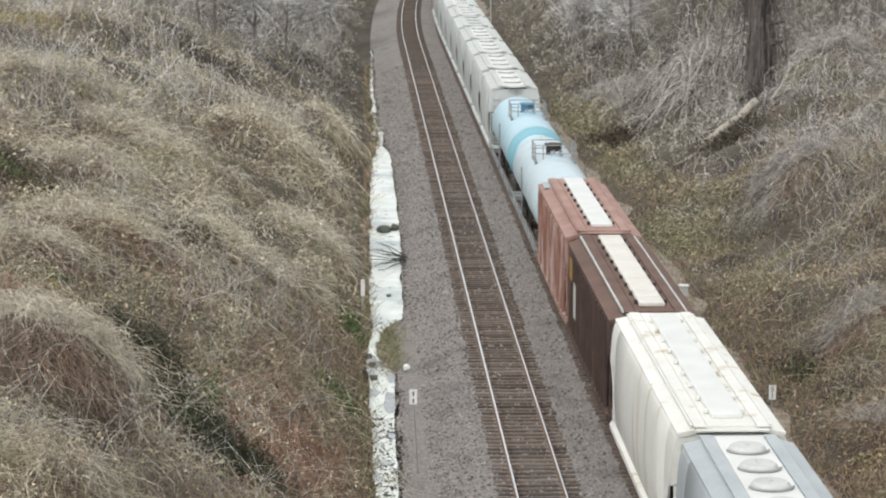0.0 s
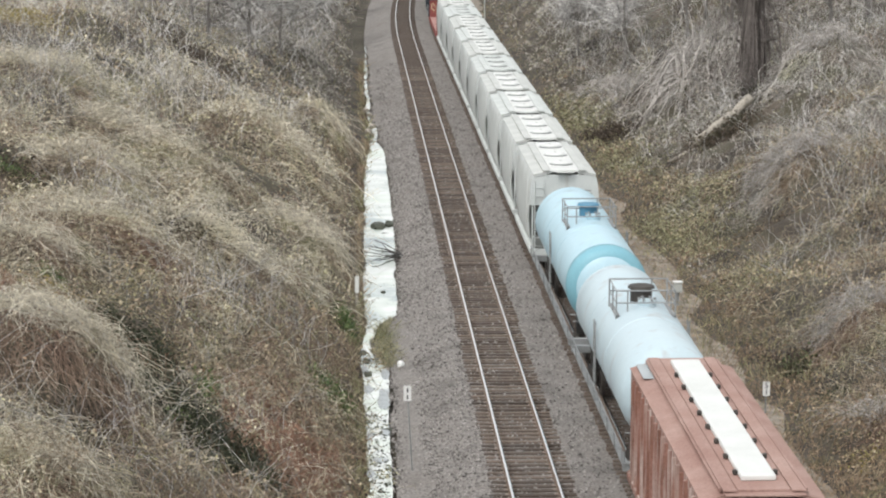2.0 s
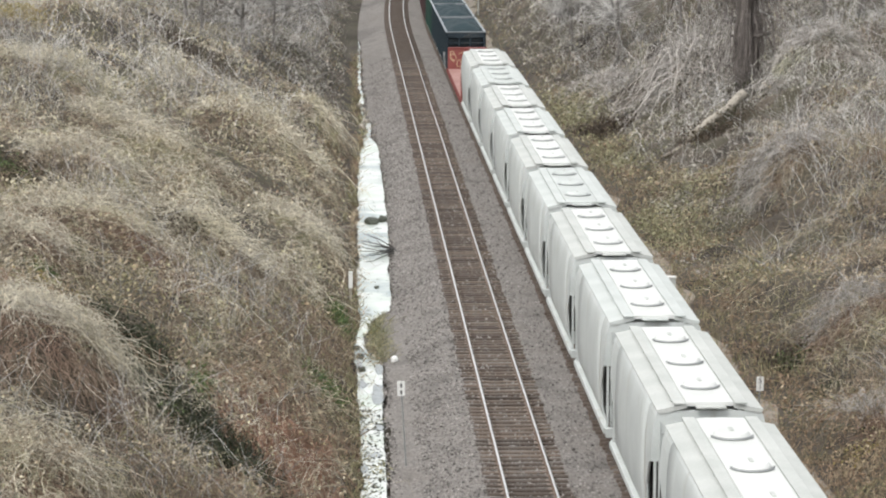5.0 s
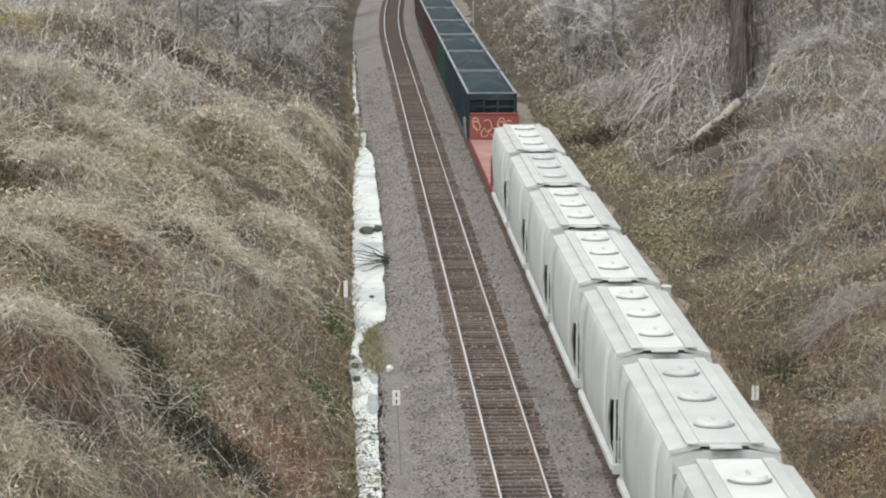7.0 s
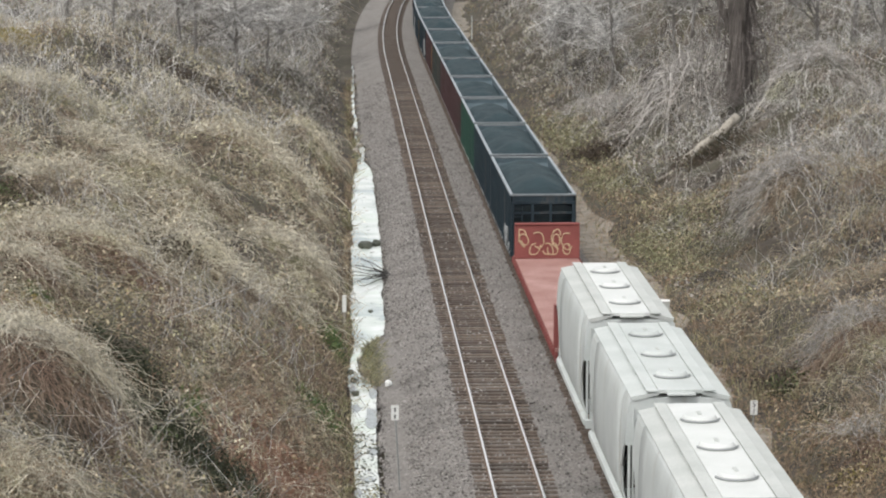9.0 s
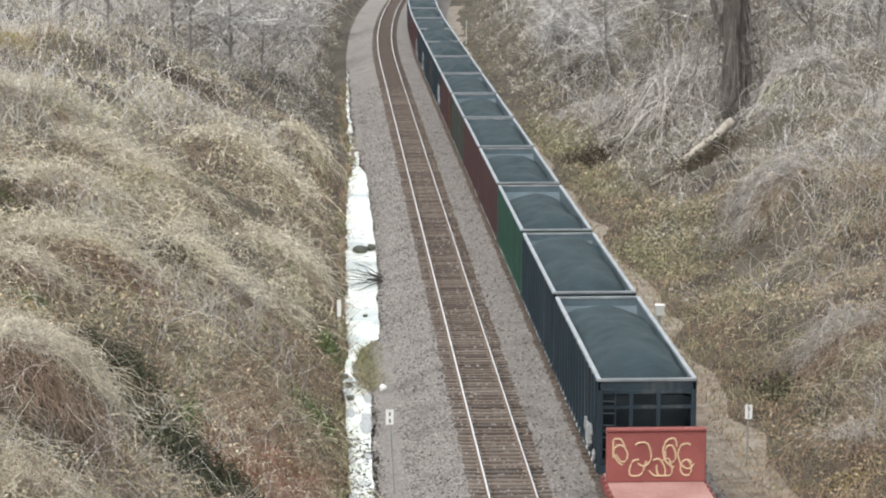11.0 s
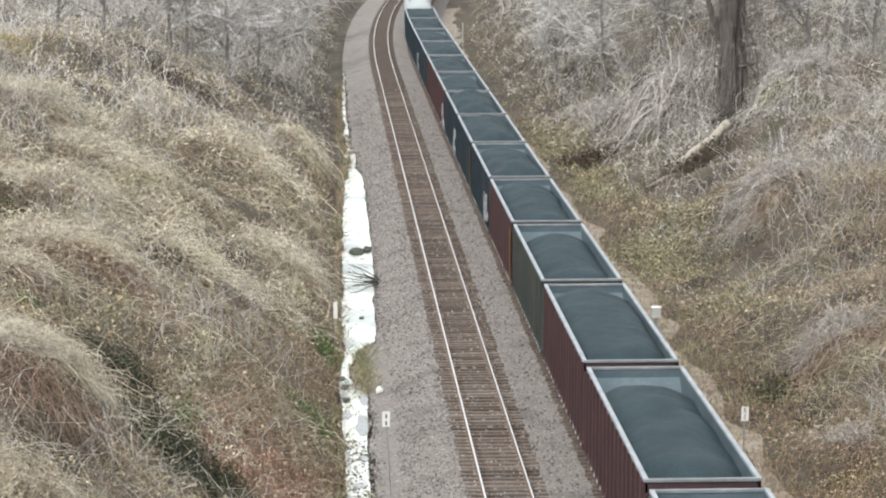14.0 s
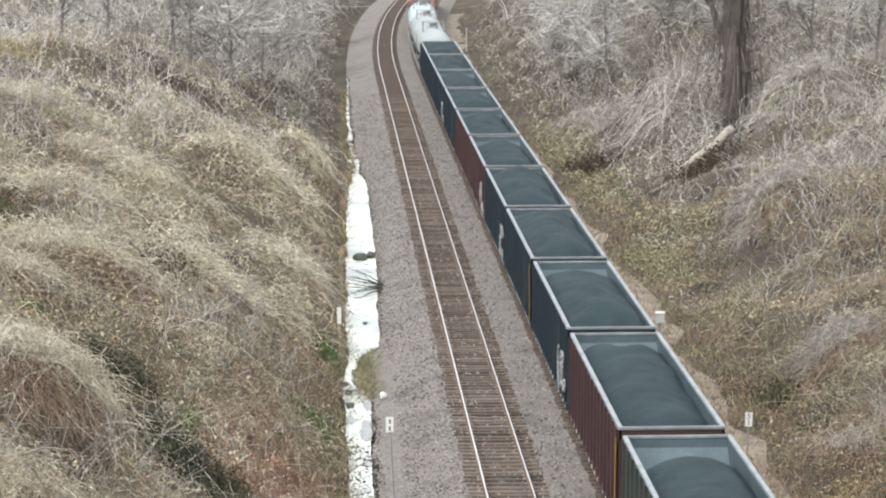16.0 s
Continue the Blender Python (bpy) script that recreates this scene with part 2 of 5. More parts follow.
def tube(bm, pts, r, n=6, r2=None):
    """A round bar along the points, tapering from r to r2."""
    pts = [Vector(p) for p in pts]
    rings = []
    for i, p in enumerate(pts):
        d = (pts[min(i + 1, len(pts) - 1)] - pts[max(i - 1, 0)]).normalized()
        a = d.cross(Vector((0, 0, 1)) if abs(d.z) < 0.9 else Vector((1, 0, 0))).normalized()
        b = d.cross(a)
        rr = r if r2 is None else r + (r2 - r) * i / (len(pts) - 1)
        rings.append([bm.verts.new(p + (a * math.cos(2 * math.pi * k / n) + b * math.sin(2 * math.pi * k / n)) * rr) for k in range(n)])
    for p, q in zip(rings, rings[1:]):
        for k in range(n):
            bm.faces.new((p[k], p[(k + 1) % n], q[(k + 1) % n], q[k]))
    bm.faces.new(rings[0][::-1]), bm.faces.new(rings[-1])
    return bm


def loft(bm, sections):
    """Closed sections, each a list of points of the same number, skinned and capped."""
    rings = [[bm.verts.new(p) for p in s] for s in sections]
    n = len(rings[0])
    for p, q in zip(rings, rings[1:]):
        for k in range(n):
            bm.faces.new((p[k], p[(k + 1) % n], q[(k + 1) % n], q[k]))
    bm.faces.new(rings[0][::-1]), bm.faces.new(rings[-1])
    bmesh.ops.recalc_face_normals(bm, faces=bm.faces)
    return bm


def mirrored(half):
    """A symmetric outline from its right half, bottom to top."""
    return half + [(-x, z) for x, z in reversed(half) if x > 0.001]


def empty(name, label, category, group="", kind=""):
    return tagged(new(name), label, category, group, kind)


# ---- the line of the tracks and the lie of the land ----
def along(s, off=0.0):
    """Place and heading (degrees to the right) on the line, at distance s, off metres to its right."""
    if s <= S0:
        return XT + off, s, 0.0
    a = (s - S0) / RAD
    return XT + RAD - (RAD - off) * math.cos(a), S0 + (RAD - off) * math.sin(a), math.degrees(a)


def lateral(x, y):
    return np.where(y < S0, x - XT, RAD - np.hypot(x - XT - RAD, y - S0))


def lattice(ix, iy, seed):
    h = (ix.astype(np.int64) * 374761393 + iy.astype(np.int64) * 668265263 + seed * 974634541) & 0x7FFFFFFF
    h = ((h ^ (h >> 13)) * 1274126177) & 0x7FFFFFFF
    return ((h ^ (h >> 16)) & 0xFFFF) / 65535.0


def vnoise(x, y, seed=0):
    x, y = np.asarray(x, float), np.asarray(y, float)
    ix, iy = np.floor(x), np.floor(y)
    fx, fy = x - ix, y - iy
    fx, fy = fx * fx * (3 - 2 * fx), fy * fy * (3 - 2 * fy)
    a, b = lattice(ix, iy, seed), lattice(ix + 1, iy, seed)
    c, d = lattice(ix, iy + 1, seed), lattice(ix + 1, iy + 1, seed)
    return (a + (b - a) * fx) * (1 - fy) + (c + (d - c) * fx) * fy - 0.5


PROFILE_U = (-400, -120, -60, -30, -20, -12, -8.4, -6.6, -5.6, -5.25, -3.45, -3.2, -2.4, -1.7, 5.9, 7.0, 9.5, 11, 13, 17, 23, 32, 60, 120, 400)
PROFILE_Z = (14, 14, 11.5, 8.5, 6.6, 3.6, 1.7, 0.2, -0.7, -1.15, -1.15, -1.05, -0.95, -0.6, -0.6, -0.95, -0.85, -0.6, 0.3, 2.2, 4.6, 7.0, 11, 14, 14)
# vine-grown hummocks with steep sides, and the dark dells between them: x, y, radius across and along, height or depth
BUSHES = ((-8.4, 68.3, 2.0, 2.5, 1.5), (-10.6, 73.4, 0.9, 1.2, 0.8), (-8.9, 87.2, 2.8, 3.5, 1.4), (-11.0, 81.6, 1.3, 1.7, 0.8), (-4.4, 131.1, 3.7, 4.6, 1.6), (-1.6, 152.8, 1.6, 2.4, 1.0),
          (-15.0, 123.1, 3.1, 3.9, 1.5), (-10.4, 116.4, 2.7, 3.4, 1.0), (-7.8, 113.0, 2.6, 3.3, 0.7), (-7.6, 56.3, 1.4, 1.8, 0.8), (-5.1, 95.4, 2.0, 2.5, 0.8),
          (-1.9, 110.8, 1.7, 2.6, 0.7), (-11.3, 102.0, 2.1, 2.7, 0.8), (23.6, 163.6, 3.2, 4.0, 1.8), (28.4, 145.3, 2.7, 3.4, 1.8), (19.7, 91.2, 1.3, 1.6, 0.9), (16.9, 78.7, 1.3, 1.6, 1.0),
          (22.9, 122.0, 2.0, 2.5, 0.8), (19.8, 177.9, 2.5, 3.1, 0.8))
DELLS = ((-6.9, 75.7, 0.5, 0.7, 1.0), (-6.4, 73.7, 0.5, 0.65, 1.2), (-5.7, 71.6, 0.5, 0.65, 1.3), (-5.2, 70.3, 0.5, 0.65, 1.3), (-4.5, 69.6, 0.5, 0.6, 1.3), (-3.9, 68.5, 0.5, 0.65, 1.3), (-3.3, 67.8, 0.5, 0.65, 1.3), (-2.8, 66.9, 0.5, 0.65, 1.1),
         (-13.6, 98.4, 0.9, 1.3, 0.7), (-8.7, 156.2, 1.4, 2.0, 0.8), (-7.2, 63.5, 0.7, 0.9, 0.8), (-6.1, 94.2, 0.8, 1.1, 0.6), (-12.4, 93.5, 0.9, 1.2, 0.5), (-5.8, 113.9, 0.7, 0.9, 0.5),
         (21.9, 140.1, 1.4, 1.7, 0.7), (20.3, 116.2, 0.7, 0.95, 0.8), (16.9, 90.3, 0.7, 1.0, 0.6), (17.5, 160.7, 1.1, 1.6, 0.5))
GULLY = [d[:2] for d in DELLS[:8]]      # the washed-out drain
MOUNDS = ((-16.0, 150.0, 4.0, 5.0, 1.2), (-20.0, 140.0, 5.0, 6.0, 1.4), (-13.4, 162.0, 4.0, 6.0, 1.2), (32.0, 150.0, 4.0, 6.0, 1.8), (20.6, 98.0, 3.0, 4.0, 1.2))


def height(x, y):
    x, y = np.asarray(x, float), np.asarray(y, float)
    u = lateral(x, y)
    z = np.interp(u, PROFILE_U, PROFILE_Z)
    wild = np.clip(np.maximum((-6.0 - u) / 3.0, (u - 10.5) / 3.0), 0, 1)
    lump = vnoise(x / 9, y / 14, 1) * 3.0 + (0.32 - np.abs(vnoise(x / 4.2, y / 6.5, 2)) * 2) * 3.0 + (0.32 - np.abs(vnoise(x / 1.7, y / 2.3, 3)) * 2) * 0.75
    for mx, my, ra, rb, h in MOUNDS:
        z = z + h * np.exp(-((x - mx) / ra) ** 2 - ((y - my) / rb) ** 2)
    for mx, my, ra, rb, h in BUSHES:
        z = z + (1.4 if my < 72 or my > 140 else 0.75) * h * np.exp(-(((x - mx) / ra) ** 2 + ((y - my) / rb) ** 2) ** 2)
    for mx, my, ra, rb, h in DELLS:
        z = z - 0.5 * h * np.exp(-((x - mx) / ra) ** 2 - ((y - my) / rb) ** 2)
    return z + wild * lump * np.where(u < 0, 0.28, 0.45) * (1 + np.clip((y - 150) / 60, 0, 0.8)) + (1 - wild) * vnoise(x / 0.9, y / 0.9, 4) * 0.08
# ---- the ground: one sheet to the horizon ----
def steps(*spans):
    out = []
    for a, b, d in spans:
        out += list(np.arange(a, b, d))
    return np.array(out + [spans[-1][1]])


gx = steps((-1500, -200, 130), (-200, -60, 10), (-60, -26, 1.6), (-26, 36, 0.5), (36, 70, 1.6), (70, 200, 10), (200, 1500, 130))
gy = steps((-300, 30, 15), (30, 230, 0.6), (230, 340, 1.2), (340, 520, 4), (520, 1200, 20), (1200, 3600, 200))
GX, GY = np.meshgrid(gx, gy)
GZ = height(GX, GY)
nx, ny = len(gx), len(gy)
idx = np.arange(nx * ny).reshape(ny, nx)
quads = np.stack([idx[:-1, :-1], idx[:-1, 1:], idx[1:, 1:], idx[1:, :-1]], -1).reshape(-1, 4)
ground = np_mesh("ground", np.stack([GX, GY, GZ], -1).reshape(-1, 3), quads, M_SOIL, smooth=True)
tagged(ground, "brown leaf-littered soil of the railway cutting", "ground", kind="structure")


def sweep(name, profile, s_list, material, closed=True, smooth=False):
    """An outline of (offset, height) points carried along the line of the tracks."""
    verts = []
    for s in s_list:
        for o, z in profile:
            x, y, _ = along(s, o)
            verts.append((x, y, z))
    k, n = len(profile), len(s_list)
    faces = [(i * k + j, i * k + (j + 1) % k, (i + 1) * k + (j + 1) % k, (i + 1) * k + j) for i in range(n - 1) for j in range(k if closed else k - 1)]
    return np_mesh(name, np.array(verts), np.array(faces), material, smooth)


# edges of the ditch water along the line
WATER_Y = (48.7, 74.3, 86.3, 90.2, 92.7, 95.1, 97.5, 100.9, 102.9, 107.7, 120.9, 139.3, 150.2, 156.4, 161.7, 164.3, 168.7, 173.0, 179.9, 184.9, 193.3, 205.7, 221.8, 241.4)
WATER_L = (0.49, 0.59, 0.59, 0.53, 0.49, 0.46, 0.55, 0.76, 0.73, 0.70, 0.79, 0.98, 1.17, 1.37, 1.52, 1.76, 1.63, 1.55, 1.32, 1.54, 1.38, 1.47, 1.65, 1.75)
WATER_R = (1.25, 1.37, 1.45, 1.51, 1.42, 0.94, 0.85, 1.25, 2.04, 2.15, 2.35, 2.43, 2.43, 2.40, 1.99, 2.04, 2.10, 1.65, 1.67, 1.77, 1.61, 1.69, 1.76, 1.79)

# the ballast bed, its surface uneven
bed_o = np.array([-3.55, -3.1, -2.5, -2.0, -1.65, -1.3, -0.75, 0, 0.75, 1.3, 1.8, 2.3, 2.8, 3.3, 4.06, 4.8, 5.4, 5.8, 6.4, 7.1])
bed_z = np.array([-0.95, -0.80, -0.58, -0.36, -0.235, -0.225, -0.235, -0.235, -0.235, -0.225, -0.26, -0.34, -0.26, -0.225, -0.235, -0.235, -0.225, -0.26, -0.55, -0.9])
bed_s = steps((30, 140, 0.4), (140, 300, 1.0), (300, 800, 4.0))
bv = []
for s in bed_s:
    for o, z in zip(bed_o, bed_z):
        x, y, _ = along(s, o)
        bv.append((x, y, z))
bv = np.array(bv)
bv[:, 2] += vnoise(bv[:, 0] / 0.5, bv[:, 1] / 0.7, 7) * 0.05
near = bv[::len(bed_o)]
near[:, 0] = np.where(near[:, 1] < 234, np.interp(near[:, 1], WATER_Y, WATER_R) + 0.12, near[:, 0]) + vnoise(near[:, 1] / 2.0, near[:, 1] * 0, 8) * 0.3
for q, sq in zip(near, bed_s):
    if sq >= 234:
        q[0], q[1], _ = along(sq, float(np.interp(sq, (234, 262, 306, 346), (-4.0, -4.0, -4.3, -4.6))))
near[:, 2] = -0.97
near[bed_s >= 234, 2] = -0.85
k, n = len(bed_o), len(bed_s)
bi = np.arange(k * n).reshape(n, k)
bed = np_mesh("ballast_bed", bv, np.stack([bi[:-1, :-1], bi[:-1, 1:], bi[1:, 1:], bi[1:, :-1]], -1).reshape(-1, 4), M_BALLAST, True)
tagged(bed, "grey-brown crushed stone ballast under two tracks", "ballast", kind="structure")

# the dirt strip beyond the train's track
dv, ds = [], steps((40, 330, 0.6))
for s in ds:
    a0, a1 = 6.6 + float(vnoise(s / 2.5, 1.5, 31)) * 0.5, 9.9 + float(vnoise(s / 3.5, 4.5, 32)) * 1.6 - 0.9 * np.clip((s - 110) / 60, 0, 1)
    for q in np.linspace(0, 1, 8):
        x, y, _ = along(s, a0 + (a1 - a0) * q)
        dv.append((x, y, float(height(x, y)) + (0.03 if 0 < q < 1 else -0.05)))
di = np.arange(len(dv)).reshape(len(ds), 8)
path = np_mesh("dirt_path", np.array(dv), np.stack([di[:-1, :-1], di[:-1, 1:], di[1:, 1:], di[1:, :-1]], -1).reshape(-1, 4), M_DIRT, True)
tagged(path, "strip of bare tan dirt and leaves beside the track", "path", kind="structure")

# the water of the ditch
wv, ws = [], steps((47, 234, 0.25))
for s in ws:
    xl = np.interp(s, WATER_Y, WATER_L) + float(vnoise(s / 1.7, 0.5, 11)) * 0.26 + float(vnoise(s / 0.5, 2.5, 13)) * 0.12
    xr = np.interp(s, WATER_Y, WATER_R) + float(vnoise(s / 2.3, 7.5, 12)) * 0.2 + float(vnoise(s / 0.6, 9.5, 14)) * 0.06
    wv += [(xl, s, -0.93), (max(xr, xl + 0.05), s, -0.93)]
wi = np.arange(len(ws) - 1) * 2
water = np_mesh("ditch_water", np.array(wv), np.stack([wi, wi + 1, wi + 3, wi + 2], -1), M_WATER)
tagged(water, "still shallow ditch water with the white sky painted into its colour", "water", kind="structure")

# ---- the tracks ----
RAIL = [(-0.07, -0.17), (0.07, -0.17), (0.07, -0.155), (0.012, -0.135), (0.012, -0.045), (0.043, -0.03), (0.043, -0.005), (0.039, 0.0), (-0.039, 0.0), (-0.043, -0.005), (-0.043, -0.03), (-0.012, -0.045), (-0.012, -0.135), (-0.07, -0.155)]
rail_s = steps((30, 287, 4.0), (287, 800, 3.0))
tracks = []
for name, off in (("railway_track", 0.0), ("railway_track", GAP)):
    tr = empty(name, "railway track of steel rails on dark wooden ties", "railway track", "tracks", "structure")
    tracks.append(tr)
    for side in (-0.7525, 0.7525):
        r = sweep("rail", [(o + off + side, z) for o, z in RAIL], rail_s, M_RAIL)
        r.parent = tr
        r.data.materials.append(M_SHINE)
        mi = np.zeros(len(r.data.polygons), dtype=np.int32)
        mi.reshape(-1, len(RAIL))[:, 6:9] = 1
        r.data.polygons.foreach_set("material_index", mi)
        tagged(r, "brown steel rail with a bright worn head")

# ---- rail cars: y runs along the car, z = 0 on the rail ----
def truck(car, y):
    bm = bmesh.new()
    for sx in (-1, 1):
        loft(bm, [[(sx * 0.95, y - 1.15, 0.52), (sx * 0.95, y - 0.5, 0.30), (sx * 0.95, y + 0.5, 0.30), (sx * 0.95, y + 1.15, 0.52), (sx * 0.95, y + 0.6, 0.75), (sx * 0.95, y - 0.6, 0.75)],
                  [(sx * 1.09, y - 1.15, 0.52), (sx * 1.09, y - 0.5, 0.30), (sx * 1.09, y + 0.5, 0.30), (sx * 1.09, y + 1.15, 0.52), (sx * 1.09, y + 0.6, 0.75), (sx * 1.09, y - 0.6, 0.75)]])
    box(bm, -0.95, 0.95, y - 0.2, y + 0.2, 0.45, 0.8)
    tk = part("truck", bm, M_STEEL, car, "dark steel bogie")
    for dy in (-0.88, 0.88):
        bm = bmesh.new()
        for sx in (-0.75, 0.75):
            tube(bm, [(sx - 0.065, y + dy, 0.44), (sx + 0.065, y + dy, 0.44)], 0.44, 18)
        tube(bm, [(-0.75, y + dy, 0.44), (0.75, y + dy, 0.44)], 0.08, 8)
        part("wheelset", bm, M_STEEL, tk)


def running_gear(car, half, truck_y):
    truck(car, -truck_y), truck(car, truck_y)
    for e in (-1, 1):
        bm = boxes((-0.12, 0.12, min(e * (half - 0.9), e * half), max(e * (half - 0.9), e * half), 0.72, 0.98))
        box(bm, -0.2, 0.2, min(e * (half - 0.12), e * (half + 0.02)), max(e * (half - 0.12), e * (half + 0.02)), 0.62, 1.06)
        part("coupler", bm, M_STEEL, car, "rusty steel coupler")


def ladder(car, x, y, z0, z1, material, width=0.42, axis="x"):
    bm = bmesh.new()
    dx, dy = (width / 2, 0) if axis == "x" else (0, width / 2)
    for k in (-1, 1):
        tube(bm, [(x + k * dx, y + k * dy, z0), (x + k * dx, y + k * dy, z1)], 0.025, 5)
    z = z0 + 0.15
    while z < z1:
        tube(bm, [(x - dx, y - dy, z), (x + dx, y + dy, z)], 0.02, 5)
        z += 0.38
    return part("ladder", bm, material, car)


def covered_hopper(label, length, paint, roof, hatchmat, ribs=False, hatches=3, trough=False, walks=None, patch=None, round_side=True, grey_hatch=None, latch=None, railmat=None):
    """A covered hopper wagon: round or ribbed sides, sloped ends, roof with walkways and hatches."""
    car = empty("covered_hopper", label, "hopper wagon", "wagons of the train")
    half = length / 2
    bl = half - (0.85 if length < 14 else 0.55)   # half of the body
    top = 4.72 if round_side else 4.55
    if round_side:
        half_profile = [(1.38, 1.05), (1.50, 1.5), (1.56, 2.3), (1.56, 3.0), (1.54, 3.6), (1.50, 4.05), (1.44, 4.32), (1.36, 4.48)]
    else:
        half_profile = [(1.46, 1.05), (1.47, 1.5), (1.47, 2.3), (1.47, 3.0), (1.47, 3.8), (1.47, 4.15), (1.44, 4.22)]
    out = mirrored(half_profile)
    bm = loft(bmesh.new(), [[(x, y, z) for x, z in out] for y in (-bl + 1.35, -bl / 2, 0, bl / 2, bl - 1.35)])
    part("body", bm, paint, car, "", round_side)
    # the ends: full width above, sloped sheet below
    up = [(x, max(z, 3.15)) for x, z in half_profile if z > 2.9]
    up = mirrored([(half_profile[3][0], 3.1)] + up)
    for e in (-1, 1):
        bm = loft(bmesh.new(), [[(x, e * y, z) for x, z in up] for y in (bl - 1.35, bl)])
        part("end_panel", bm, paint, car)
        bm = loft(bmesh.new(), [[(x, e * y, z) for x, y, z in ((-1.38, bl - 1.33, 1.5), (-1.38, bl - 0.05, 3.1), (-1.38, bl - 1.33, 3.1))],
                                [(x, e * y, z) for x, y, z in ((1.38, bl - 1.33, 1.5), (1.38, bl - 0.05, 3.1), (1.38, bl - 1.33, 3.1))]])
        # Dark steel in place of the car's paint puts in the gap's shade.
        part("slope_sheet", bm, M_STEEL, car, "sloped end sheet, dark for the shade between cars")
        for sx in (-1, 1):
            lower = [(x, z) for x, z in half_profile if z < 3.05] + [(half_profile[3][0], 3.12)]
            front = [bl - 0.95, bl - 1.0, bl - 0.85, bl - 0.35, bl - 0.06]
            bm = bmesh.new()
            rings = []
            for (x, z), yf in zip(lower, front):
                rings.append([bm.verts.new((sx * xx, e * yy, z)) for xx, yy in ((x, bl - 1.36), (x, yf), (x - 0.05, yf), (x - 0.05, bl - 1.36))])
            for ra, rb in zip(rings, rings[1:]):
                for k in range(4):
                    bm.faces.new((ra[k], ra[(k + 1) % 4], rb[(k + 1) % 4], rb[k]))
            bmesh.ops.recalc_face_normals(bm, faces=bm.faces)
            part("side_sheet", bm, paint, car)
            x0, x1 = sorted((sx * 1.40, sx * 1.47))
            y0, y1 = sorted((e * (bl - 0.08), e * bl))
            part("corner_post", boxes((x0, x1, y0, y1, 1.0, 3.15)), paint, car)
        part("end_beam", boxes((-1.5, 1.5, *sorted((e * (bl - 0.05), e * (bl + 0.2))), 0.85, 1.12)), paint, car)
        ladder(car, -1.12, e * (bl + 0.05), 1.1, 4.2, paint)
        ladder(car, 1.6, e * (bl - 0.4), 0.8, 2.6, paint, 0.4, "y")
    for sx in (-1, 1):
        part("side_sill", boxes((*sorted((sx * 1.38, sx * 1.56)), -bl, bl, 0.92, 1.12), bevel=0.02), paint, car)
        # eave rail and roof slope
        ex, ez = half_profile[-1]
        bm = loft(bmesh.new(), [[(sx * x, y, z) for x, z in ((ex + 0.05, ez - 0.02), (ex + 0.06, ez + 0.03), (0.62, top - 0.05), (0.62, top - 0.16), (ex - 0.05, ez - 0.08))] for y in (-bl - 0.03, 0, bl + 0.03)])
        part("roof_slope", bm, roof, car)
    # hopper bays under the body
    for yb in ((-bl * 0.4, bl * 0.4) if length < 14 else (-bl * 0.55, 0, bl * 0.55)):
        bm = loft(bmesh.new(), [[(x, y, 1.06) for x, y in ((-1.3, yb - 1.4), (1.3, yb - 1.4), (1.3, yb + 1.4), (-1.3, yb + 1.4))],
                                [(x, y, 0.42) for x, y in ((-0.7, yb - 0.4), (0.7, yb - 0.4), (0.7, yb + 0.4), (-0.7, yb + 0.4))]])
        part("hopper_bay", bm, paint, car)
    # roof ridge
    bm = loft(bmesh.new(), [[(x, y, z) for x, z in ((0.66, top - 0.12), (0.62, top - 0.02), (-0.62, top - 0.02), (-0.66, top - 0.12))] for y in (-bl, bl)])
    part("roof_ridge", bm, roof if trough else hatchmat, car)
    if trough:
        n = 12 if trough == "panels" else 1
        span = 2 * (bl - 0.7)
        for i in range(n):
            y0 = -bl + 0.7 + i * span / n
            part("hatch_panel", boxes((-0.42, 0.42, y0 + 0.06, y0 + span / n - 0.06, top - 0.02, top + 0.12), bevel=0.025), hatchmat, car, "long white roof hatch cover")
        for i in range(int(span / 1.5)):
            y0 = -bl + 1.3 + i * 1.5
            for sx in (-1, 1):
                part("hatch_latch", boxes((*sorted((sx * 0.43, sx * 0.54)), y0 - 0.07, y0 + 0.07, top, top + 0.12), bevel=0.02), latch or M_STEEL, car)
        for sx in (-1, 1):
            part("roof_rail", boxes((*sorted((sx * 1.0, sx * 1.06)), -bl + 0.1, bl - 0.1, top - 0.10, top - 0.02)), railmat or roof, car)
    else:
        for i in range(hatches):
            yc = (i - (hatches - 1) / 2) * (2 * bl * 0.92 / hatches)
            bm = tube(bmesh.new(), [(0, yc, top - 0.03), (0, yc, top + 0.07), (0, yc, top + 0.12)], 0.50, 20, 0.40)
            h = part("roof_hatch", bm, grey_hatch or hatchmat, car)
            # A grey arc on the near side stands in for the hatch cover's shadow.
            bm = tube(bmesh.new(), [(0.54 * math.cos(a), yc + 0.5 * math.sin(a), top + 0.02) for a in [math.pi * (1.08 + 0.84 * q / 10) for q in range(11)]], 0.032, 5)
            part("hatch_ring", bm, M_GREY, h)
            part("hatch_lug", boxes((-0.05, 0.05, yc - 0.05, yc + 0.28, top + 0.11, top + 0.15)), M_ROOFGREY, h)
    for sx in (-1, 1):
        bm = bmesh.new()
        x0, x1 = sorted((sx * 0.66, sx * 0.98))
        box(bm, x0, x1, -bl - 0.1, bl + 0.1, top - 0.045, top - 0.015)
        for i in range(int(bl)):
            yb = -bl + 0.5 + i * 2
            box(bm, x0, x1, yb - 0.03, yb + 0.03, top - 0.2, top - 0.06)
        part("walkway", bm, walks or roof, car)
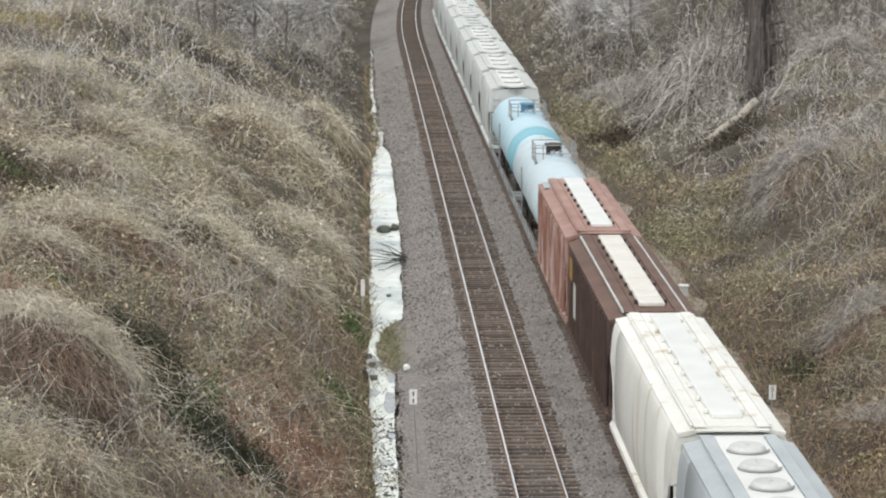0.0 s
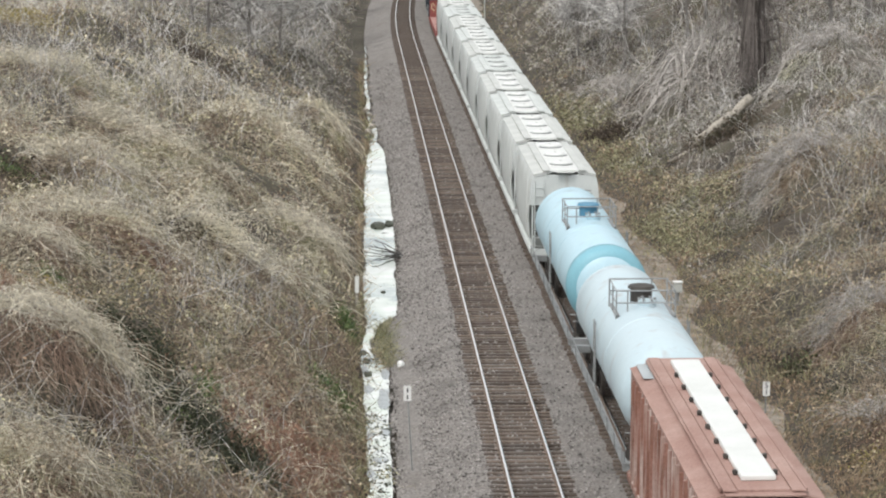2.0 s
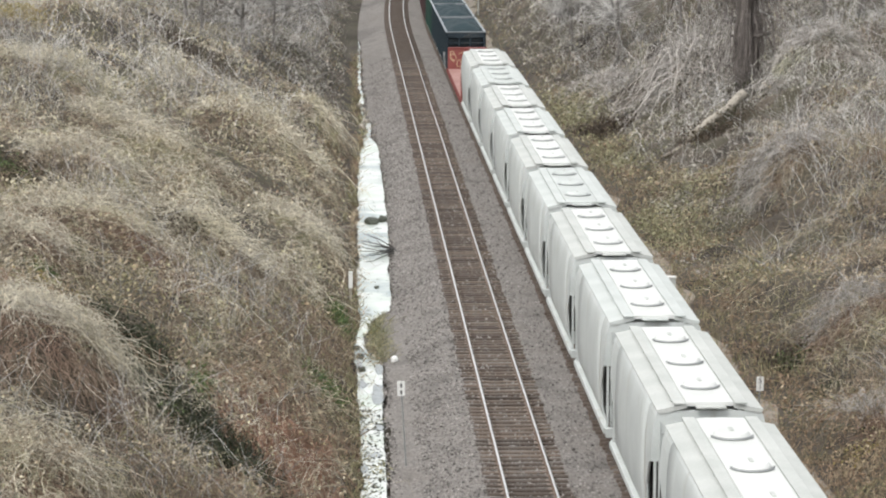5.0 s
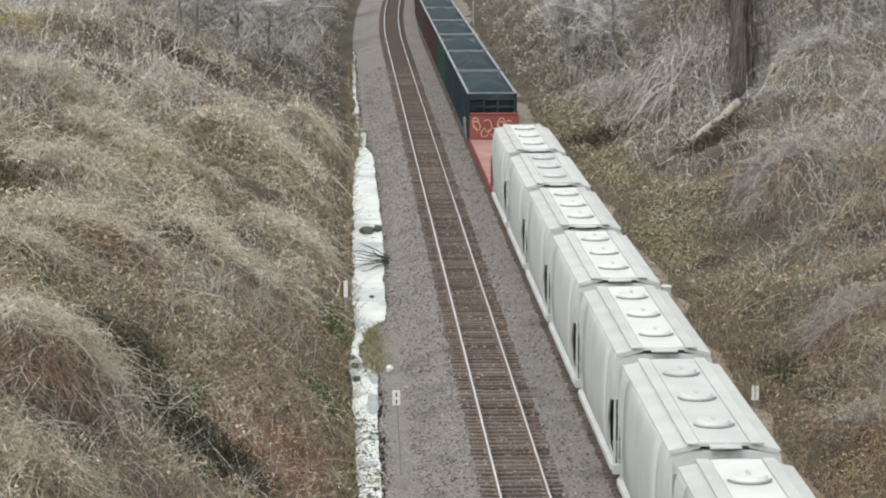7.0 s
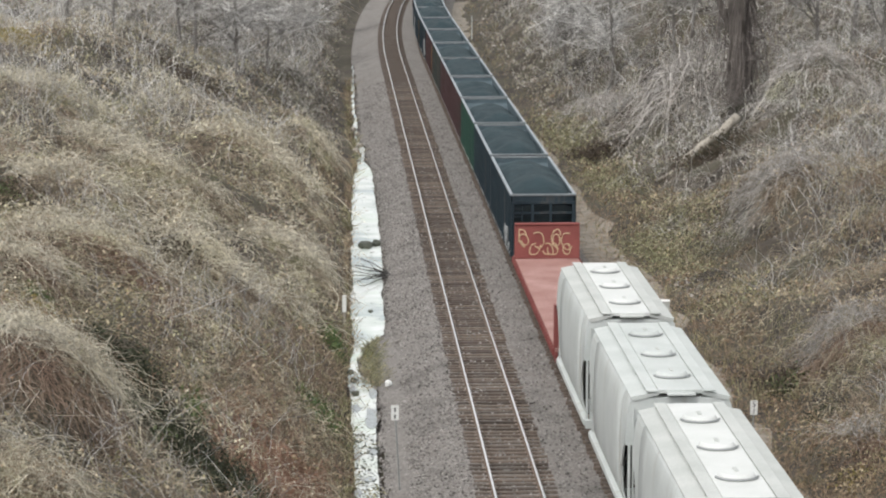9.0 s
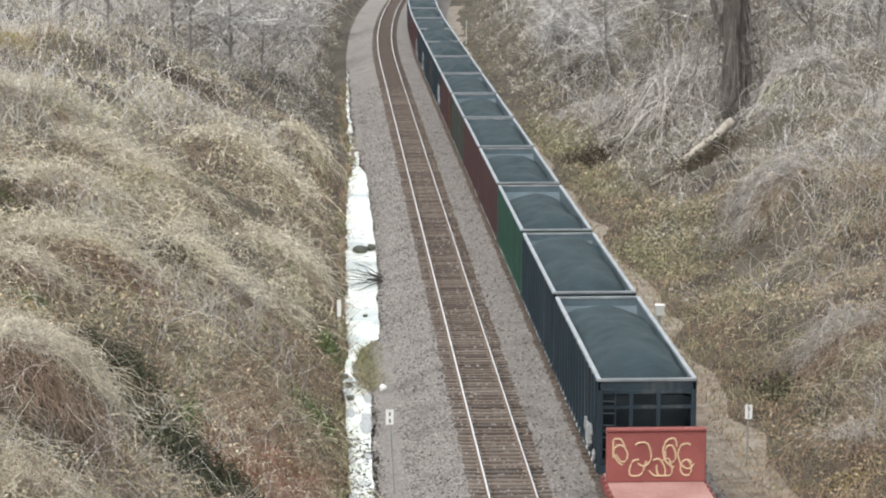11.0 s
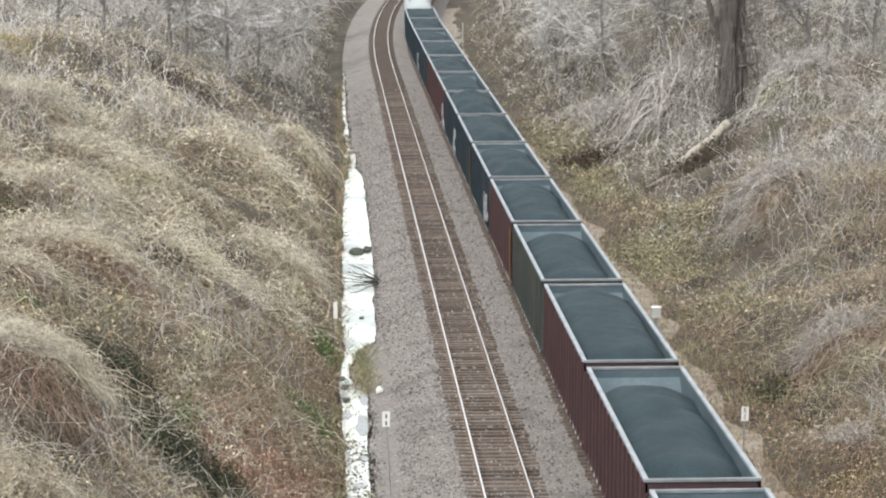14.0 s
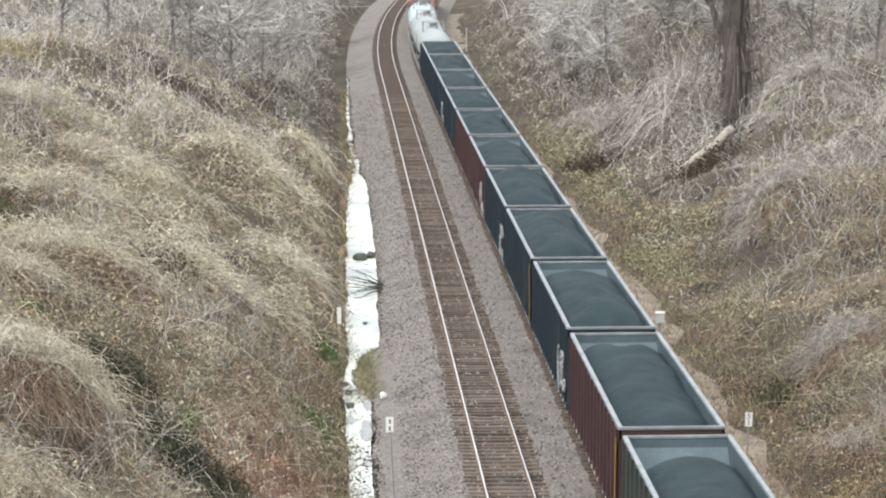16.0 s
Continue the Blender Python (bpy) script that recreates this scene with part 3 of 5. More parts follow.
    for e in (-1, 1):
        reach = 0.4 if length < 14 else 0.95
        part("end_walk", boxes((-reach, reach, *sorted((e * (bl + 0.02), e * (bl + 0.30))), top - 0.12, top - 0.08)), walks or roof, car)
        if length < 14:
            part("lettering", boxes((0.75, 1.2, *sorted((e * (bl + 0.001), e * (bl + 0.006))), 3.72, 3.79)), M_GREY, car)
            part("lettering", boxes((0.82, 1.25, *sorted((e * (bl + 0.001), e * (bl + 0.006))), 3.58, 3.65)), M_GREY, car)
    if ribs:
        n = int(length / 0.85)
        for i in range(n):
            y = -bl + 1.0 + i * (2 * bl - 2.0) / (n - 1)
            for sx in (-1, 1):
                part("side_rib", boxes((*sorted((sx * 1.44, sx * 1.56)), y - 0.05, y + 0.05, 1.05, 4.1)), paint, car)
    if patch:
        patch(car, bl)
    running_gear(car, half, half - 2.0)
    return car


def tank_car(label, length, paint, bandmat, valve, shift=0.0):
    car = empty("tank_car", label, "tank wagon", "wagons of the train")
    half = length / 2
    bl, r, zc = half - 1.25, 1.52, 2.83
    n = 36
    secs = []
    for f in (-1, -0.97, -0.88, -0.7, -0.4, 0):
        secs.append((-bl + 0.75 * (1 + f), r * math.sqrt(max(0.0025, 1 - f * f))))
    secs += [(-bl + 0.75 + i * (2 * bl - 1.5) / 8, r) for i in range(1, 8)]
    secs += [(-y, q) for y, q in secs[5::-1]]
    bm = loft(bmesh.new(), [[(q * math.cos(2 * math.pi * k / n), y, zc + q * math.sin(2 * math.pi * k / n)) for k in range(n)] for y, q in secs])
    body = part("tank", bm, paint, car, "", True)
    for y in (-bl * 0.33, bl * 0.33, bl - 0.78):
        bm = loft(bmesh.new(), [[((r + d) * math.cos(2 * math.pi * k / n), y + dy, zc + (r + d) * math.sin(2 * math.pi * k / n)) for k in range(n)] for dy, d in ((-0.05, 0.0), (-0.03, 0.012), (0.03, 0.012), (0.05, 0.0))])
        part("weld_seam", bm, paint, body, "", True)
    if bandmat:
        ring = [(-bl + 0.3, 0.80), (-bl + 0.5, 0.94), (-bl + 0.75, 1.0), (-bl + 1.1, 1.0)]
        bm = loft(bmesh.new(), [[((r * q + 0.02) * math.cos(2 * math.pi * k / n), y, zc + (r * q + 0.02) * math.sin(2 * math.pi * k / n)) for k in range(n)] for y, q in ring])
        part("band", bm, bandmat, car, "darker teal band round the tank end", True)
    # valve housing, platform and rails
    h = shift
    bm = tube(bmesh.new(), [(0, h + 0.35, zc + r - 0.1), (0, h + 0.35, zc + r + 0.42)], 0.36, 20)
    part("valve_housing", bm, valve, car)
    bm = tube(bmesh.new(), [(0, h + 0.35, zc + r + 0.42), (0, h + 0.35, zc + r + 0.47), (0, h + 0.35, zc + r + 0.50)], 0.46, 20, 0.40)
    part("housing_lid", bm, valve, car)
    bm = tube(bmesh.new(), [(0.1, h - 0.45, zc + r - 0.1), (0.1, h - 0.45, zc + r + 0.16)], 0.30, 18)
    mw = part("manway", bm, paint, car)
    for i in range(6):
        a = i * math.pi / 3
        part("manway_bolt", tube(bmesh.new(), [(0.1 + 0.26 * math.cos(a), h - 0.45 + 0.26 * math.sin(a), zc + r + 0.1), (0.1 + 0.26 * math.cos(a), h - 0.45 + 0.26 * math.sin(a), zc + r + 0.24)], 0.05, 6), M_GREY, mw)
    for sx in (-1, 1):
        bm = bmesh.new()
        for i in range(6):
            x0, x1 = sorted((sx * (0.50 + i * 0.085), sx * (0.565 + i * 0.085)))
            box(bm, x0, x1, h - 1.05, h + 1.15, zc + r - 0.30, zc + r - 0.26)
        box(bm, *sorted((sx * 0.5, sx * 1.0)), h - 1.05, h - 0.98, zc + r - 0.36, zc + r - 0.26)
        box(bm, *sorted((sx * 0.5, sx * 1.0)), h + 1.08, h + 1.15, zc + r - 0.36, zc + r - 0.26)
        box(bm, *sorted((sx * 0.88, sx * 0.96)), h - 0.9, h - 0.82, zc + 0.4, zc + r - 0.3)
        box(bm, *sorted((sx * 0.88, sx * 0.96)), h + 0.92, h + 1.0, zc + 0.4, zc + r - 0.3)
        part("platform", bm, M_GREY, car)
        ladder(car, sx * 1.56, h + 0.05, 1.0, zc + 0.9, M_GREY, 0.42, "y")
        part("side_walk", boxes((*sorted((sx * 1.36, sx * 1.56)), -half + 0.5, half - 0.5, 1.0, 1.04)), M_GREY, car)
        bm = bmesh.new()
        tube(bm, [(sx * 1.6, -half + 0.5, 1.55), (sx * 1.6, half - 0.5, 1.55)], 0.025, 5)
        for i in range(9):
            y = -half + 0.5 + i * (length - 1.0) / 8
            tube(bm, [(sx * 1.57, y, 1.05), (sx * 1.6, y, 1.55)], 0.025, 5)
        part("handrail", bm, M_GREY, car)
    zp = zc + r - 0.28
    bm = bmesh.new()
    for z in (0.85, 0.45):
        tube(bm, [(-0.97, h - 1.02, zp + z), (0.97, h - 1.02, zp + z), (0.97, h + 1.12, zp + z), (-0.97, h + 1.12, zp + z), (-0.97, h - 1.02, zp + z)], 0.025, 5)
    for x, y in ((0.97, -1.02), (0.97, 0.05), (0.97, 1.12), (-0.97, -1.02), (-0.97, 0.05), (-0.97, 1.12), (0.45, 1.12), (-0.6, -1.02)):
        tube(bm, [(x, h + y, zp - 0.02), (x, h + y, zp + 0.86)], 0.027, 5)
    part("platform_railing", bm, M_GREY, car, "grey tubular railing")
    part("centre_sill", boxes((-0.3, 0.3, -half + 0.5, half - 0.5, 0.75, 1.1)), M_SOOT, car)
    for e in (-1, 1):
        part("saddle", boxes((-1.05, 1.05, e * (half - 2.9) - 0.25, e * (half - 2.9) + 0.25, 0.85, 1.6)), M_SOOT, car)
        part("end_beam", boxes((-1.55, 1.55, *sorted((e * (half - 0.75), e * (half - 0.5))), 0.85, 1.1)), M_GREY, car)
        bm = bmesh.new()
        tube(bm, [(-1.5, e * (half - 0.6), 1.1), (-1.5, e * (half - 0.6), 2.0), (1.5, e * (half - 0.6), 2.0), (1.5, e * (half - 0.6), 1.1)], 0.028, 5)
        part("end_railing", bm, M_GREY, car)
    running_gear(car, half, half - 2.9)
    return car


def coal_car(label, paint, seed, fill=0.0, stripe=None, rim=None, tags=False):
    """An open hopper wagon: ribbed tub with a flat rim, filled with coal."""
    car = empty("coal_hopper", label, "hopper wagon", "wagons of the train")
    half, bl, w, top = 7.5, 6.98, 1.5, 3.8
    for sx in (-1, 1):
        x0, x1 = sorted((sx * (w - 0.06), sx * w))
        part("side", boxes((x0, x1, -bl, bl, 1.05, top - 0.02)), paint, car)
        part("side_sill", boxes((*sorted((sx * (w - 0.08), sx * (w + 0.06))), -bl - 0.15, bl + 0.15, 0.92, 1.12)), paint, car)
        part("rim", boxes((*sorted((sx * (w - 0.09), sx * (w + 0.045))), -bl, bl, top - 0.06, top + 0.04), bevel=0.015), rim or M_RIM, car, "worn pale top edge")
        for i in range(15):
            y = -bl + 0.35 + i * (2 * bl - 0.7) / 14
            part("side_rib", boxes((*sorted((sx * w, sx * (w + 0.085))), y - 0.055, y + 0.055, 1.0, top - 0.08)), paint, car)
        for i in range(18):
            y = -bl + 0.3 + i * (2 * bl - 0.6) / 17
            part("sill_marker", boxes((*sorted((sx * (w + 0.055), sx * (w + 0.07))), y - 0.1, y + 0.1, 0.96, 1.06)), M_SIGN, car)
    for e in (-1, 1):
        y0, y1 = sorted((e * (bl - 0.06), e * bl))
        part("end_top", boxes((-w, w, y0, y1, 3.42, top - 0.02)), paint, car)
        part("end_rim", boxes((-w, w, *sorted((e * (bl - 0.09), e * (bl + 0.04))), top - 0.06, top + 0.03), bevel=0.012), M_ENDRIM, car)
        bm = loft(bmesh.new(), [[(x, e * y, z) for y, z in ((bl - 0.06, 3.42), (bl - 2.3, 1.1), (bl - 2.38, 1.1), (bl - 0.12, 3.5))] for x in (-w + 0.07, w - 0.07)])
        part("slope_sheet", bm, M_TUB, car)
        for x in (-1.42, -0.5, 0.35, 1.42):
            part("end_post", boxes((x - 0.06, x + 0.06, *sorted((e * (bl + 0.01), e * (bl + 0.13))), 1.05, 3.45)), paint, car)
        for z in (2.2, 2.95, 3.42):
            part("end_bar", boxes((-w, w, *sorted((e * (bl + 0.02), e * (bl + 0.1))), z - 0.05, z + 0.05)), paint, car)
        part("end_beam", boxes((-1.5, 1.5, *sorted((e * (bl - 0.05), e * (bl + 0.18))), 0.85, 1.12)), paint, car)
        ladder(car, -1.2, e * (bl + 0.15), 1.1, 3.7, paint)
    if stripe:
        part("stripe", boxes((-w - 0.1, -w - 0.088, -bl + 0.1, -bl + 0.28, 1.2, top - 0.3)), stripe, car)
    for yb in (-4.2, 0, 4.2):
        bm = loft(bmesh.new(), [[(x, y, 1.1) for x, y in ((-1.4, yb - 1.9), (1.4, yb - 1.9), (1.4, yb + 1.9), (-1.4, yb + 1.9))],
                                [(x, y, 0.45) for x, y in ((-0.9, yb - 0.5), (0.9, yb - 0.5), (0.9, yb + 0.5), (-0.9, yb + 0.5))]])
        part("hopper_bay", bm, paint, car)
    # the load: a long heap that falls off to the ends
    cx, cy = np.linspace(-w + 0.06, w - 0.06, 22), np.linspace(-bl + 0.07, bl - 0.07, 70)
    X, Y = np.meshgrid(cx, cy)
    ends = np.clip((bl - np.abs(Y)) / 2.4, 0, 1)
    skew = ((seed * 7) % 5 - 2.6) / 2
    Z = top - 0.55 - fill + 0.76 * (1 - (X / 1.75) ** 2) * (ends * (2 - ends)) - 0.25 * (1 - ends) + skew * Y * 0.022
    Z += vnoise(X * 1.1 + seed * 9, Y * 0.5, seed) * 0.28 + vnoise(X * 3 + seed, Y * 2.2, seed + 5) * 0.07
    i = np.arange(X.size).reshape(X.shape)
    coal = np_mesh("coal_load", np.stack([X, Y, Z], -1).reshape(-1, 3), np.stack([i[:-1, :-1], i[:-1, 1:], i[1:, 1:], i[1:, :-1]], -1).reshape(-1, 4), M_COAL, True)
    coal.parent = car
    tagged(coal, "heaped black coal")
    # lining of the tub above the coal
    bm = boxes((-w + 0.062, -w + 0.075, -bl + 0.08, bl - 0.08, 2.4, top - 0.08), (w - 0.075, w - 0.062, -bl + 0.08, bl - 0.08, 2.4, top - 0.08),
               (-w + 0.08, w - 0.08, -bl + 0.062, -bl + 0.078, 3.44, top - 0.08), (-w + 0.08, w - 0.08, bl - 0.078, bl - 0.062, 3.44, top - 0.08))
    part("tub_lining", bm, M_TUB, car, "grey bare steel tub inside")
    if tags:
        rnd = random.Random(seed)
        for i in range(6):
            px, pz, a, pts = -6.5 + i * 0.45, rnd.uniform(1.4, 2.3), rnd.uniform(0, 6), []
            for k in range(9):
                a += rnd.uniform(-0.4, 1.4)
                px, pz = px + 0.16 * math.cos(a), min(2.7, max(1.25, pz + 0.2 * math.sin(a)))
                pts.append((-w - 0.09, px, pz))
            part("spray_stroke", tube(bmesh.new(), pts, 0.045, 5), M_GREY, car, "faded pale spray paint")
    running_gear(car, half, 5.45)
    return car


def bulkhead_flat():
    car = empty("bulkhead_flatcar", "red bulkhead flat wagon, empty, with spray paint", "flat wagon", "wagons of the train")
    half, bl = 11.3, 10.7
    part("deck", boxes((-1.45, 1.45, -bl, bl, 1.02, 1.15)), M_FLAT, car, "worn red-brown deck")
    for i in range(40):
        y = -bl + 0.3 + i * (2 * bl - 0.6) / 39
        for sx in (-1, 1):
            part("stake_pocket", boxes((*sorted((sx * 1.44, sx * 1.56)), y - 0.07, y + 0.07, 0.86, 1.12)), M_REDBULK, car)
    for sx in (-1, 1):
        part("side_sill", boxes((*sorted((sx * 1.36, sx * 1.45)), -bl, bl, 0.62, 1.02)), M_REDBULK, car)
    part("centre_sill", boxes((-0.35, 0.35, -bl, bl, 0.6, 1.02)), M_REDBULK, car)
    for e in (-1, 1):
        inset = 0.15 if e < 0 else 0.95
        y0, y1 = sorted((e * (bl - 0.2 - inset), e * (bl - inset)))
        part("bulkhead", boxes((-1.5, 1.5, y0, y1, 1.15, 2.72), bevel=0.03), M_REDBULK, car)
        for x in (-1.2, -0.4, 0.4, 1.2):
            part("bulkhead_post", boxes((x - 0.07, x + 0.07, *sorted((e * (bl - inset), e * (bl - inset + 0.15))), 1.1, 2.6)), M_REDBULK, car)
        part("cap", boxes((-1.5, 1.5, *sorted((e * (bl - inset - 0.25), e * (bl - inset + 0.05))), 2.72, 2.8), bevel=0.02), M_REDBULK, car)
    # loops of spray paint on the inner face of the far bulkhead
    rnd = random.Random(5)
    yf = bl - 0.95 - 0.212
    for i in range(10):
        x0 = -1.2 + i * 0.255
        pts, a = [], rnd.uniform(0, 6.28)
        turn = rnd.choice((-1, 1)) * rnd.uniform(0.35, 0.6)
        px, pz = x0, 1.6 + rnd.uniform(0, 0.6)
        for k in range(13):
            a += turn * rnd.uniform(0.3, 1.6)
            px, pz = min(1.3, max(-1.3, px + 0.10 * math.cos(a))), min(2.5, max(1.35, pz + 0.15 * math.sin(a)))
            pts.append((px, yf, pz))
        part("spray_stroke", tube(bmesh.new(), pts, 0.03, 5), M_TAG, car, "tan spray-painted loops")
    running_gear(car, half, half - 2.4)
    return car


# ---- the train, from its head to its tail: kind, place of its near end along the line at the start ----
def brown_patch(car, bl):
    part("yellow_panel", boxes((-1.575, -1.565, bl - 2.6, bl - 1.6, 3.2, 4.0)), M_YELLOW, car, "faded yellow side panel")
    part("white_panel", boxes((-1.575, -1.565, bl - 4.0, bl - 3.2, 2.0, 3.3)), M_ROOFGREY, car)


def rust_patch(car, bl):
    part("roof_patch", boxes((-1.35, -0.7, bl - 2.0, bl - 0.15, 4.38, 4.40)), M_BLUEGREY, car)


TRAIN = []


def couple(car, near, length):
    TRAIN.append((car, near + length / 2, length))


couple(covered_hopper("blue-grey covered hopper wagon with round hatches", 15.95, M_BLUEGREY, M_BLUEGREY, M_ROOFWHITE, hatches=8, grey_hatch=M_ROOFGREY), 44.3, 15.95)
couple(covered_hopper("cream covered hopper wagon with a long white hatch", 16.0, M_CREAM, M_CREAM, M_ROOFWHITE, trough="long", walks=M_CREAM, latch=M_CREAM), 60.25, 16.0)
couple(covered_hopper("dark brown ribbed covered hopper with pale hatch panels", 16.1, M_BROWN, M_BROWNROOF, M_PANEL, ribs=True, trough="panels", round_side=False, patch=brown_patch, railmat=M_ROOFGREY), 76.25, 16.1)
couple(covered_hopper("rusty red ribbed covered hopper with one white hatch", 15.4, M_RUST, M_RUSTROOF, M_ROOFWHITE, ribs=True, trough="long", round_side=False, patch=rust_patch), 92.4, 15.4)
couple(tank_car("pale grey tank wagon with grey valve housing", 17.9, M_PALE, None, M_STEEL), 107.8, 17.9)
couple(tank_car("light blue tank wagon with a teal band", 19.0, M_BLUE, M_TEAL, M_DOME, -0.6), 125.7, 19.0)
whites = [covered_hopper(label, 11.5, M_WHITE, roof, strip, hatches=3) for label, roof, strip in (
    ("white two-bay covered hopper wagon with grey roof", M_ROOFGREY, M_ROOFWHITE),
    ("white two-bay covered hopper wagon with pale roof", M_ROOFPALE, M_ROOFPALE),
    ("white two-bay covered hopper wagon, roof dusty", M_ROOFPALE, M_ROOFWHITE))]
used = set()
for i, k in enumerate((0, 0, 2, 0, 1, 0, 2, 0, 1, 0)):
    couple(copy_thing(whites[k], Matrix()) if k in used else whites[k], 144.85 + 11.5 * i, 11.5)
    used.add(k)
couple(bulkhead_flat(), 259.95, 22.6)
COLOURS = {"black": M_BLACKCAR, "dark brown": M_DARKBROWN, "green-black": M_GREENBLACK, "dark green": M_GREEN, "maroon": M_MAROON}
ORDER = ("black", "black", "dark green", "maroon", "maroon", "green-black", "maroon", "black", "black", "black", "maroon", "maroon", "black", "black", "black", "black")
for i, c in enumerate(ORDER):
    fill = (-0.08, -0.05, 0.14, 0.16, 0.0, 0.2, 0.1, 0.0)[i % 8]
    couple(coal_car(c + " open hopper wagon heaped with coal", COLOURS[c], i + 3, fill, M_YELLOW if i in (6, 8) else None, tags=i in (0, 7, 9, 10, 13)), 282.6 + 15.0 * i, 15.0)
for i in range(3):
    couple(tank_car("dusty %s tank wagon behind the coal" % ("grey", "grey", "pale grey")[i], 17.6, (M_BLUEGREY, M_BLUEGREY, M_PALE)[i], None, M_GREY), 522.6 + 17.6 * i, 17.6)
for i in range(4):
    couple(covered_hopper("rusty red covered hopper far back", 16.0, M_RUST, M_RUSTROOF, M_RUSTROOF, ribs=False, trough="long", round_side=False), 575.5 + 16.0 * i, 16.0)


def motions():
    """The whole train rolls towards the camera."""
    for car, middle, length in TRAIN:
        rows = []
        for i in range(33):
            t = i * 0.5
            s = middle - float(np.interp(t, [q[0] for q in RUN], [q[1] for q in RUN]))
            reach = length * 0.36
            xa, ya, _ = along(s - reach, GAP)
            xb, yb, _ = along(s + reach, GAP)
            rows.append((t, pose((xa + xb) / 2, (ya + yb) / 2, 0, 0, 0, -math.degrees(math.atan2(xb - xa, yb - ya)))))
        walk(car, rows)


# ---- brush, vines and trees on the banks ----
rng = np.random.default_rng(7)
EXTENT_L, EXTENT_R = -0.185, 0.265      # the cutting's visible flanks fan out with distance


def scatter(n, y0, y1, keep, seed_pow=1.0):
    """Places on the banks, thinner with distance; keep(x, y, u) gives the chance of each."""
    out = []
    got = 0
    while got < n:
        m = 40000
        y = y0 * (y1 / y0) ** rng.random(m)
        x = y * (EXTENT_L + (EXTENT_R - EXTENT_L) * rng.random(m)) + rng.normal(0, 1.5, m)
        u = lateral(x, y)
        ok = rng.random(m) < keep(x, y, u)
        out.append(np.stack([x[ok], y[ok]], -1))
        got += int(ok.sum())
    return np.concatenate(out)[:n]


def strands(name, curves, radius, material, sides=3):
    """Thin round stems: curves is (n, k, 3); radius (n,) at the base, tapering."""
    n, k, _ = curves.shape
    tan = np.gradient(curves, axis=1)
    tan /= np.linalg.norm(tan, axis=2, keepdims=True) + 1e-9
    ref = np.zeros((n, 1, 3))
    ref[:, 0, :] = rng.normal(0, 1, (n, 3))
    a = np.cross(tan, ref)
    a /= np.linalg.norm(a, axis=2, keepdims=True) + 1e-9
    b = np.cross(tan, a)
    taper = np.linspace(1, 0.45, k)[None, :, None] * radius[:, None, None]
    ang = 2 * np.pi * np.arange(sides) / sides
    V = curves[:, :, None, :] + taper[:, :, None, :] * (a[:, :, None, :] * np.cos(ang)[None, None, :, None] + b[:, :, None, :] * np.sin(ang)[None, None, :, None])
    base = (np.arange(n) * k * sides)[:, None, None] + (np.arange(k - 1) * sides)[None, :, None]
    j = np.arange(sides if sides > 2 else 1)[None, None, :]
    j2 = (j + 1) % sides
    F = np.stack([base + j, base + j2, base + sides + j2, base + sides + j], -1).reshape(-1, 4)
    return np_mesh(name, V.reshape(-1, 3), F, material)


def arches(pts, length, rise, k=6, curl=0.22, follow=1.1):
    """Curling stems that leave the ground, arch over and come down again, mostly downhill."""
    n = len(pts)
    L = length * rng.uniform(0.35, 1.3, n)
    gx = height(pts[:, 0] + 0.4, pts[:, 1]) - height(pts[:, 0] - 0.4, pts[:, 1])
    gy = height(pts[:, 0], pts[:, 1] + 0.4) - height(pts[:, 0], pts[:, 1] - 0.4)
    a = np.arctan2(-gy, -gx) + rng.normal(0, follow, n)
    ex, ey = pts[:, 0] + L * np.cos(a), pts[:, 1] + L * np.sin(a)
    z0, z1 = height(pts[:, 0], pts[:, 1]), height(ex, ey)
    t = np.linspace(0, 1, k)[None, :]
    R = (rise * rng.uniform(0.1, 1.2, n))[:, None]
    peak = rng.uniform(0.3, 0.75, n)[:, None]
    arch = np.where(t < peak, 1 - ((t - peak) / peak) ** 2, 1 - ((t - peak) / (1 - peak)) ** 2)
    C = np.stack([pts[:, :1] + (ex - pts[:, 0])[:, None] * t, pts[:, 1:] + (ey - pts[:, 1])[:, None] * t, z0[:, None] * (1 - t) + z1[:, None] * t + R * arch - 0.05], -1)
    C[:, 1:] += np.cumsum(rng.normal(0, curl, (n, k - 1, 3)) * (1, 1, 0.6), 1) * L[:, None, None] * 0.32
    return C


def greyer(x, y):
    """The other bank, and the woods at the bend, bear greyer brush than the near vine-grown bank, lightened to stand
    for haze.
    """
    return ((x > 17 + 9 * vnoise(x / 3, y / 5, 51)) & (y > 122 + 40 * vnoise(x / 4, y / 6, 53))) | (y > 185 + 60 * vnoise(x / 6, y / 9, 52))


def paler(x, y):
    """Patches of pale vines on the near bank, more of them higher up and farther off to stand for haze."""
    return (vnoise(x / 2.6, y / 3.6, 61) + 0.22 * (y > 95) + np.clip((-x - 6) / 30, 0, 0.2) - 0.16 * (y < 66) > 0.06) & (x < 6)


def brush(name, pts, curves, radius, material, label, category, other=None):
    """Near stems are round, those far off flat."""
    far, grey = pts[:, 1] > 125, greyer(pts[:, 0], pts[:, 1]) & (other is not None)
    for sel, sides, m in ((~far & ~grey, 3, material), (far & ~grey, 2, material), (~far & grey, 3, other), (far & grey, 2, other)):
        if sel.any():
            stuff(strands(name, curves[sel], radius[sel], m, sides), label, category)


